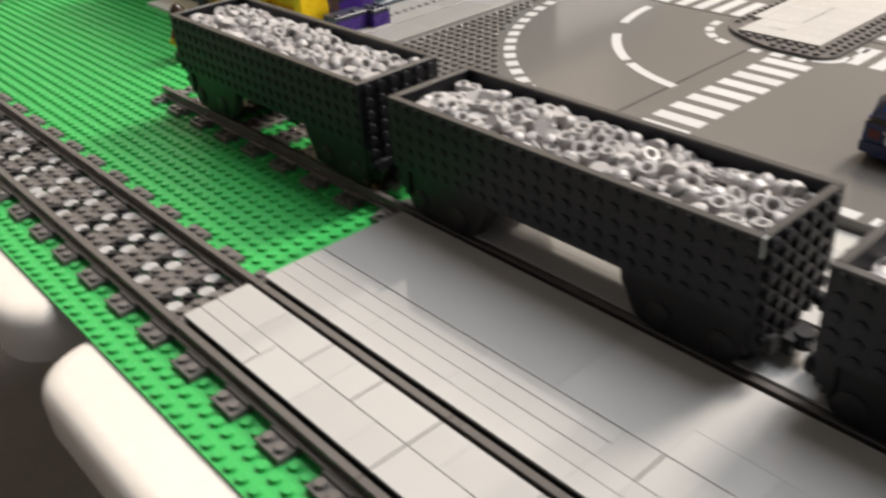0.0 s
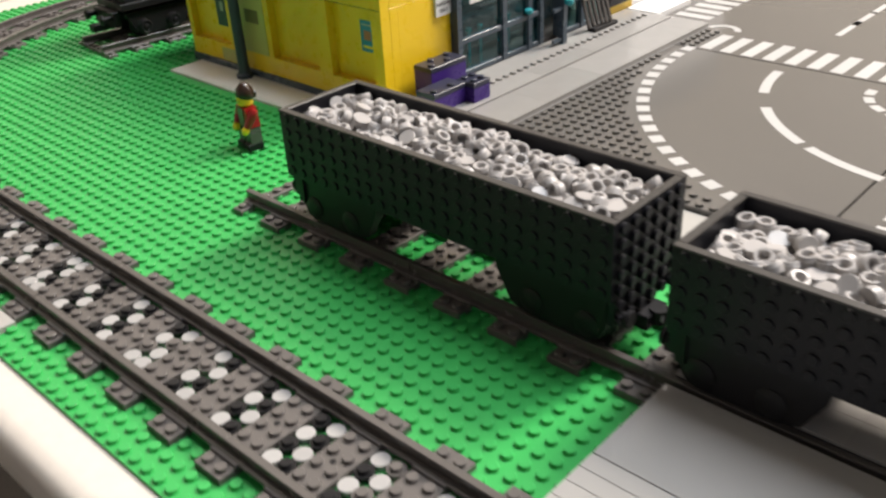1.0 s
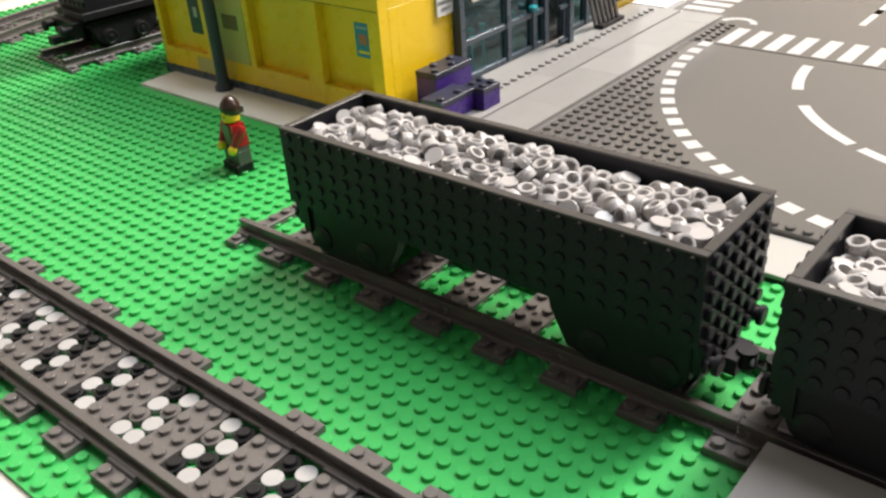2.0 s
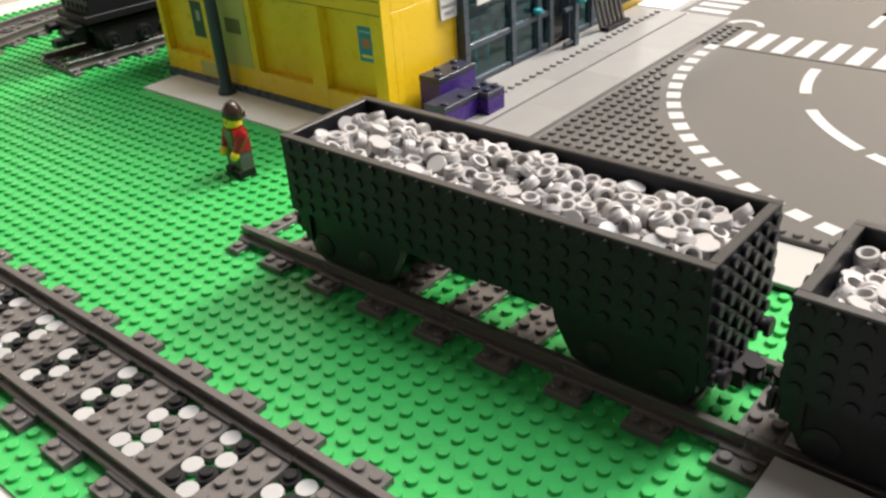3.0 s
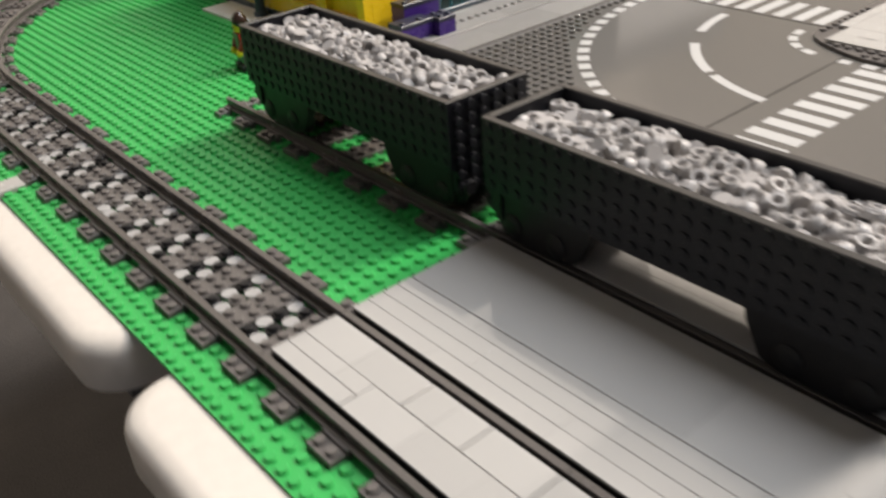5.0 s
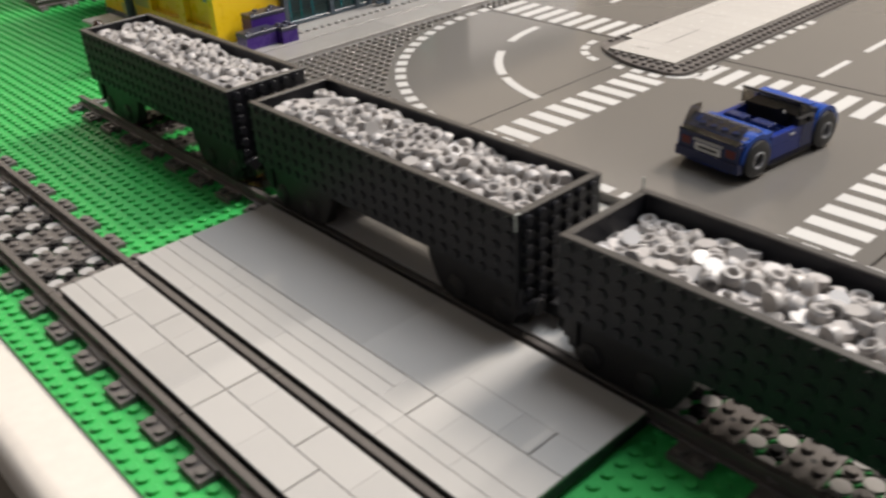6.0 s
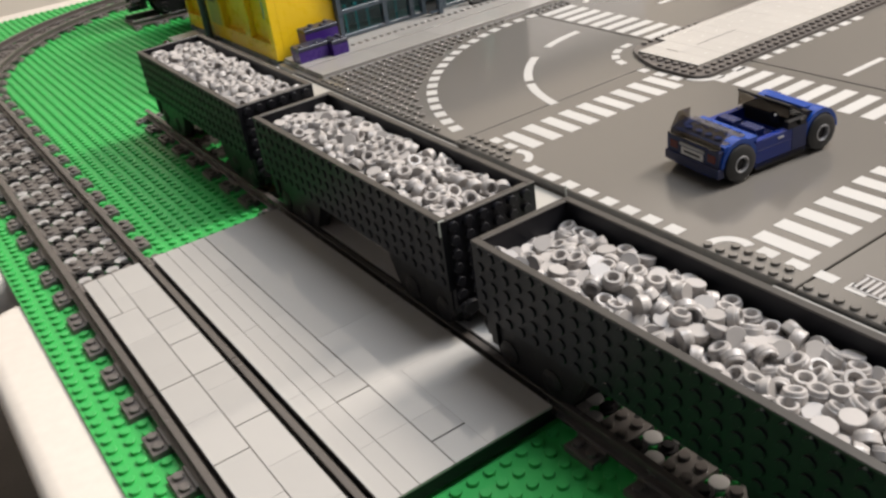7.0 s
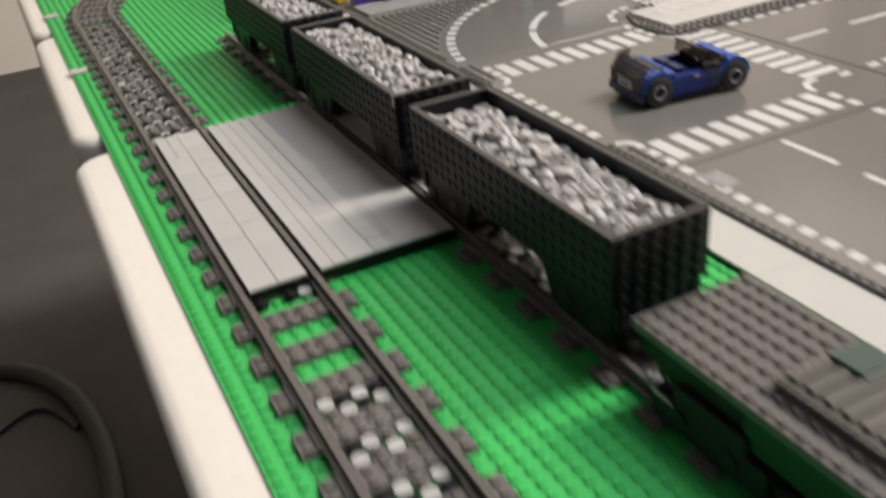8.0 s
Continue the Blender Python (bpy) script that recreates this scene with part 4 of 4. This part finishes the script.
# ---- toy figure ----
def toy_figure():
    g = Geo()
    g.use(BLACK).box(-.55, .75, -.98, -.06, 0, .55, .05).box(-.55, .75, .06, .98, 0, .55, .05)
    g.use(RAIL_GREY).box(-.5, .5, -.98, -.06, .55, 1.55, .05).box(-.5, .5, .06, .98, .55, 1.55, .05)
    g.box(-.5, .5, -.98, .98, 1.55, 1.9, .05)
    g.use(RED).swept([(-1.0, 1.9), (1.0, 1.9), (.72, 3.45), (-.72, 3.45)], "x", -.52, .5)
    g.use(DARK_GREY).swept([(-.45, 1.92), (.45, 1.92), (.40, 3.4), (-.40, 3.4)], "x", .5, .56)
    for s in (-1, 1):
        k = len(g.v)
        g.use(RED).lathe(0, 0, 0, [(.25, -.35), (.36, -.2), (.36, .2), (.3, .9), (.27, 1.25)], 10)
        g.use(SKIN_YELLOW).lathe(0, 0, 0, [(.18, 1.2), (.30, 1.35), (.33, 1.6), (.2, 1.85)], 10)
        m = Matrix.Translation((0, s * 1.02, 3.05)) @ Matrix.Rotation(radians(-12 * s), 4, "X") @ Matrix.Rotation(radians(180 - 28), 4, "Y")
        g.turn(m, k)
    g.use(SKIN_YELLOW).lathe(0, 0, 3.45, [(.35, 0), (.5, .08), (.63, .2), (.65, .6), (.63, .95), (.5, 1.1)], 14)
    g.use(BROWN).lathe(-.08, 0, 4.0, [(.60, .0), (.70, .15), (.74, .5), (.66, .85), (.45, 1.12), (.3, 1.3), (.1, 1.38)], 14)
    g.box(-.8, -.35, -.5, .5, 4.1, 4.6, .08)
    g.use(INK).box(.6, .66, -.26, -.14, 3.95, 4.08).box(.6, .66, .14, .26, 3.95, 4.08)
    f = single("toy_figure", g, None, "small toy figure with brown hair and red jacket on the baseplate", "toy figure", smooth=True)
    f.matrix_basis = at(19.85, 41.3, 0.21, 172)


toy_figure()


# ---- blue toy car ----
def half_ring(r0, r1, y0, y1, n=12):
    v = [(r * math.cos(math.pi * i / n), y, r * math.sin(math.pi * i / n)) for y in (y0, y1) for r in (r0, r1) for i in range(n + 1)]
    m = n + 1
    f = []
    for i in range(n):
        f += [(i, i + 1, m + i + 1, m + i), (2 * m + i, 3 * m + i, 3 * m + i + 1, 2 * m + i + 1), (m + i, m + i + 1, 3 * m + i + 1, 3 * m + i), (i, 2 * m + i, 2 * m + i + 1, i + 1)]
    f += [(0, m, 3 * m, 2 * m), (n, 2 * m + n, 3 * m + n, m + n)]
    return v, f


# darker copy of the car's blue, with the door side's shade in the colour
SHADED_BLUE = plastic("shaded_blue_plastic", (0.006, 0.022, 0.17), 0.2, 0.06)


def toy_car():
    car = thing("toy_car", "blue open toy car with smoked windows parked on the road plate", "toy car", at=at(43.35, -19.9, RZ + .02, -6.5))
    car.scale = (0.91, 0.97, 0.97)
    WB = 4.36
    body = Geo()
    body.box(-2.7, 2.7, -2.9, 2.9, .55, 1.9, .05)
    body.box(-2.7, 2.7, -2.9, -2.4, 1.9, 2.7, .05)
    body.box(-2.7, 2.7, 2.4, 2.9, 1.9, 2.7, .05)
    body.box(-6.3, -2.7, -1.95, 1.95, .55, 2.5, .05)
    body.box(2.7, 5.6, -1.95, 1.95, .55, 2.4, .05)
    part("body", body, SHADED_BLUE, car)
    part("lower_trim", Geo().box(-2.65, 2.65, -2.9, 2.9, .3, .9, .03), BLACK, car)
    part("rear_bumper", Geo().box(-6.5, -5.9, -2.85, 2.85, .75, 1.5, .06), NAVY, car)
    part("front_bumper", Geo().box(5.3, 5.75, -2.2, 2.2, .5, 1.4, .06), NAVY, car)
    part("rear_panel", Geo().box(-6.35, -5.9, -2.75, 2.75, 1.51, 2.85, .05), NAVY, car)
    dk = part("rear_deck", Geo().box(-5.9, -2.5, -2.8, 2.8, 2.7, 3.1, .05), BLUE, car)
    g = Geo()
    for i in range(3):
        for j in range(4):
            g.stud(-5.2 + i, -1.5 + j, 3.1, 10)
    part("studs", g, BLUE, dk, kind="stuff", smooth=True)
    part("cowl", Geo().box(1.6, 3.5, -2.6, 2.6, 2.7, 3.05, .05), BLACK, car)
    part("hood", Geo().swept([(3.45, 2.4), (5.7, 2.4), (5.7, 2.65), (5.4, 3.0), (4.6, 3.35), (3.45, 3.45)], "y", -1.95, 1.95), BLUE, car)
    for x in (-WB, WB):
        for s in (-1, 1):
            v, f = half_ring(1.50, 1.86, 1.96 if s > 0 else -2.9, 2.9 if s > 0 else -1.96)
            o = part("fender", Geo().add(v, f), BLUE, car, "bright blue arched fender", smooth=True)
            o.location = (x * S, 0, 1.5 * S)
            tyre = [(.64, -.5), (1.1, -.52), (1.36, -.38), (1.38, 0), (1.36, .38), (1.1, .52), (.64, .5), (.64, -.5)]
            w = part("wheel", Geo().lathe(0, 0, 0, tyre, 22, "y", False), RUBBER, car, "black rubber tyre", smooth=True)
            w.location = (x * S, s * 2.66 * S, 1.46 * S)
            w.scale = (1.04 / .93, 1, 1.04)
            part("rim", Geo().lathe(0, 0, 0, [(.635, -.3), (.635, .5), (.60, .54), (.54, .52), (.52, .3)] if s > 0 else [(.52, -.3), (.54, -.52), (.60, -.54), (.635, -.5), (.635, .3)], 20, "y", False), CHROME, w, "pale metal wheel rim", smooth=True)
            part("hub", Geo().lathe(0, 0, 0, [(.51, -.1), (.51, .18), (.3, .3), (.12, .32)] if s > 0 else [(.12, -.32), (.3, -.3), (.51, -.18), (.51, .1)], 14, "y"), BLACK, w, smooth=True)
    part("seat", Geo().box(-1.9, -.9, -2.0, -.3, 1.9, 3.1, .08).box(-.9, .6, -2.0, -.3, 1.9, 2.2, .05), NAVY, car)
    part("seat", Geo().box(-1.9, -.9, .3, 2.0, 1.9, 3.1, .08).box(-.9, .6, .3, 2.0, 1.9, 2.2, .05), NAVY, car)
    part("dashboard", Geo().box(1.7, 2.5, -2.4, 2.4, 1.9, 3.0, .06), BLACK, car)
    part("steering_wheel", Geo().lathe(1.2, -1.1, 3.0, [(.35, -.06), (.5, -.03), (.5, .06), (.35, .08)], 14, "x"), BLACK, car, smooth=True)
    part("windscreen", Geo().swept([(3.25, 3.1), (3.45, 3.1), (1.25, 4.3), (1.1, 4.25)], "y", -2.45, 2.45), SMOKE, car, "smoked clear windscreen")
    fr = Geo()
    for s in (-1, 1):
        fr.swept([(3.2, 3.06), (3.5, 3.06), (1.3, 4.33), (1.05, 4.28)], "y", 2.45 if s > 0 else -2.65, 2.65 if s > 0 else -2.45)
    fr.swept([(1.05, 4.24), (1.3, 4.24), (1.28, 4.36), (1.03, 4.36)], "y", -2.65, 2.65)
    part("windscreen_frame", fr, BLACK, car)
    for s in (-1, 1):
        part("side_window", Geo().swept([(1.1, 3.06), (3.1, 3.06), (1.15, 4.2)], "y", 2.5 if s > 0 else -2.6, 2.6 if s > 0 else -2.5), SMOKE, car, "smoked clear side window")
    part("door_panel", Geo().box(.6, 2.6, -2.95, -2.5, 2.7, 3.3, .06), BLACK, car)
    part("rear_window", Geo().swept([(-6.5, 2.9), (-6.36, 2.9), (-5.2, 4.0), (-5.33, 4.0)], "y", -2.5, 2.36).swept([(-6.3, 3.12), (-4.4, 3.12), (-4.3, 4.35), (-5.5, 4.35)], "y", 2.38, 2.5), SMOKE, car, "smoked clear rear window")
    part("rear_cover", Geo().swept([(-6.5, 2.86), (-3.6, 3.34), (-3.6, 3.42), (-6.5, 2.96)], "y", -2.6, 2.6), SMOKE, car, "smoked clear cover over the rear deck")
    part("scuttle", Geo().swept([(2.2, 2.4), (4.0, 2.4), (4.0, 3.0), (3.4, 3.4), (2.2, 3.4)], "y", -2.6, -1.97), BLACK, car, "black panel beside the windscreen")
    # navy boxes darken the door's front end, where it lies in shadow
    for s in (-1, 1):
        part("side_panel", Geo().box(1.15, 2.75, min(2.5 * s, 2.93 * s), max(2.5 * s, 2.93 * s), .92, 2.72, .04), NAVY, car, "panel behind the front wheel, navy to show its shade")
    part("door_mirror", Geo().box(1.6, 2.0, -3.25, -2.95, 2.9, 3.3, .05), BLACK, car)
    part("mirror_glint", Geo().lathe(.9, -1.4, 3.35, [(.05, -.12), (.14, 0), (.05, .12)], 10), WHITE, car, smooth=True)
    part("door_handle", Geo().box(-.4, .2, -2.97, -2.905, 2.25, 2.38), CHROME, car)
    part("number_plate", Geo().use(WHITE).box(-6.42, -6.355, -1.15, 1.15, 1.6, 2.15).use(INK).box(-6.44, -6.422, -.85, .85, 1.78, 1.98), None, car, "white plate with a plain dark bar")
    part("chrome_strip", Geo().box(-6.48, -6.355, -1.3, 1.3, 2.28, 2.5), CHROME, car)
    for s in (-1, 1):
        part("tail_light", Geo().box(-6.4, -6.355, min(1.6 * s, 2.4 * s), max(1.6 * s, 2.4 * s), 1.8, 2.4), DARK_RED, car, "dark red tail light")
        part("headlight", Geo().box(5.58, 5.64, min(1.0 * s, 1.7 * s), max(1.0 * s, 1.7 * s), 1.6, 2.1), WHITE, car)


toy_car()


# ---- flat wagon behind the hoppers ----
def flat_wagon():
    w = thing("flat_wagon", "toy wagon with a grey-brown studded deck and a slatted hood", "toy wagon", at=at(16.3, -52.95, 0))
    part("deck", Geo().box(-3.78, 3.78, -30, 0, 4.95, 5.4, .04), DECK, w)
    g = Geo()
    for i in range(8):
        for j in range(29):
            x, y = -3.28 + .94 * i, -.6 - j
            if y > -7.5 or x < -2.2 or x > 3.1:
                g.stud(x, y, 5.4, 10)
    part("deck_studs", g, DECK, w, kind="stuff", smooth=True)
    part("side_panel", Geo().box(-3.6, -3.41, -29.8, -7.8, 3.0, 4.93, .03), DARK_GREEN, w, "dark green side panel under the deck")
    frame_side = part("side_frame", Geo().box(-3.86, -3.38, -9.6, -2.0, 1.0, 2.6, .06).box(-3.80, -3.40, -8.2, -3.4, 2.6, 3.5, .05), BLACK, w, "black bogie side frame")
    for cy in (-4.0, -7.4):
        part("axle_box", Geo().lathe(-3.87, cy, 1.75, [(.55, .02), (.55, -.10), (.4, -.16), (.18, -.16)], 14, "x"), BLACK, frame_side, smooth=True)
    part("body", Geo().box(-3.4, 3.4, -29.8, -.3, 3.6, 4.94), BLACK, w)
    part("skirt", Geo().box(-3.3, 3.3, -29.8, -12.5, 2.2, 3.58), DARK_GREEN, w, "dark green lower side")
    part("chassis", Geo().box(-2.6, 2.6, -29, -.8, 2.3, 2.88), BLACK, w)
    for cy in (-5.0, -24.0):
        bogie(w, cy, 2.9)
    part("coupling", Geo().box(-.5, .5, -1, .9, 2.15, 2.75, .05), BLACK, w)
    st = part("step", Geo().box(-3.98, -3.88, -3.4, -2.0, 2.3, 2.5, .03), CHROME, w, "pale metal step")
    part("handrail", Geo().box(-3.96, -3.90, -2.2, -2.1, 2.51, 3.4), CHROME, st)
    hood = part("hood", Geo().box(-2.1, 2.9, -26, -7.9, 5.41, 6.1, .05), HOOD_GREY, w, "raised dark hood with a slatted side")
    for j in range(34):
        o = part("slat", SLAT_MESH, None, hood)
        o.location = (-2.18 * S, (-8.05 - .5 * j) * S, 5.42 * S)
    for i in range(9):
        o = part("slat", SLAT_MESH, None, hood)
        o.matrix_basis = at(-1.9 + .52 * i, -7.82, 5.42, 90)
    for j in range(17):
        o = part("roof_rib", RIB_MESH, None, hood)
        o.location = (0.4 * S, (-8.4 - .95 * j) * S, 6.11 * S)
    part("green_block", Geo().box(.6, 2.6, -10.2, -8.2, 6.34, 6.5, .05), SEA_GREEN, w, "dull sea-green block on the hood")


SLAT_MESH = Geo().box(-.08, .08, -.15, .15, 0, .66, .03).mesh("slat", VENT_GREY)
RIB_MESH = Geo().box(-2.1, 2.1, -.27, .27, 0, .22, .05).mesh("roof_rib", VENT_GREY)
DECK = plastic("deck_grey_brown_plastic", (0.105, 0.093, 0.086), 0.3, 0.06)
flat_wagon()


# ---- black wagon on the cross track ----
def tender():
    w = thing("black_wagon", "black toy wagon with spoked wheels on the track behind", "toy wagon", at=at(*CROSS, 0, -95) @ Matrix.Translation((0, 15.0 * S, 0)))
    # local y runs along the track: -y is towards the track's end
    body = Geo().box(-2.95, 2.95, -11.6, 13, 5.0, 12.5, .06)
    for r in range(6):
        for c in range(6):
            body.side_stud(-2.5 + c, -11.6, 5.6 + r, "-y", h=.15, r=.28)
    part("body", body, WALL_BLACK, w)
    part("frame", Geo().box(-3.1, 3.1, -12.2, 13.2, 4.3, 4.98, .05).box(-1.6, 1.6, -12.0, 13, 3.4, 4.3), BLACK, w)
    for cy in (-8.2, 8.5):
        bogie(w, cy, 3.9, 1 if cy > 0 else -1)
    for s in (-1, 1):
        for cy in (-9.9, -6.5):
            part("axle_box", Geo().lathe(3.2 * s, cy, 2.3, [(.7, 0), (.7, .10 * s), (.58, .14 * s), (.52, .07 * s), (.25, .09 * s), (.2, .2 * s)], 16, "x"), BLACK, w, smooth=True)
    part("coupling", Geo().box(-.6, .6, -14.6, -12, 2.2, 2.9, .05).box(-2.4, 2.4, -13.0, -12.2, 2.6, 4.2, .05), BLACK, w)
    for bx in (-1.9, 1.9):
        part("buffer", Geo().lathe(bx, -13.0, 3.6, [(.3, 0), (.3, -.8), (.55, -.9), (.55, -1.15), (.4, -1.25)], 12, "y"), BLACK, w, smooth=True)


tender()

# ---- connector plates at the baseplate joints ----
for x, y in ((-5.1, 32.7), (-5.0, 66.5)):
    single("connector_plate", Geo().box(x - 1, x + 1, y - 1, y + 1, .0, .40, .03), CREAM, "light grey plate bridging two green baseplates", "plate", "connector plates")

# ---- things on the floor by the tables ----
def cable(pts, r, mat, label, name="cable"):
    cu = bpy.data.curves.new(name, "CURVE")
    cu.dimensions, cu.bevel_depth, cu.bevel_resolution = "3D", r * S, 3
    sp = cu.splines.new("NURBS")
    sp.points.add(len(pts) - 1)
    for p, q in zip(sp.points, pts):
        p.co = (q[0] * S, q[1] * S, q[2] * S, 1)
    sp.use_endpoint_u, sp.order_u = True, 4
    cu.materials.append(mat)
    return tagged(new(name, cu), label, "cable")


FZ = FLOOR_Z / S
cable([(-75, 140, FZ + 1.4), (-52, 136, FZ + 1.4), (-39, 130, FZ + 1.6), (-30, 122, FZ + 1.6), (-24, 111, FZ + 1.6), (-20.5, 97, FZ + 1.5), (-19.4, 83, FZ + 1.4), (-19.6, 66, FZ + 1.4), (-24, 38, FZ + 1.4), (-40, 8, FZ + 1.4)], 2.4, RUBBER, "thick black cable trailing over the carpet floor")
cable([(-60, 96, FZ + .8), (-44, 100, FZ + .8), (-34, 112, FZ + .8), (-28, 108, FZ + .8), (-24, 96, FZ + .8)], 0.6, RUBBER, "thin black cable lying on the carpet floor")
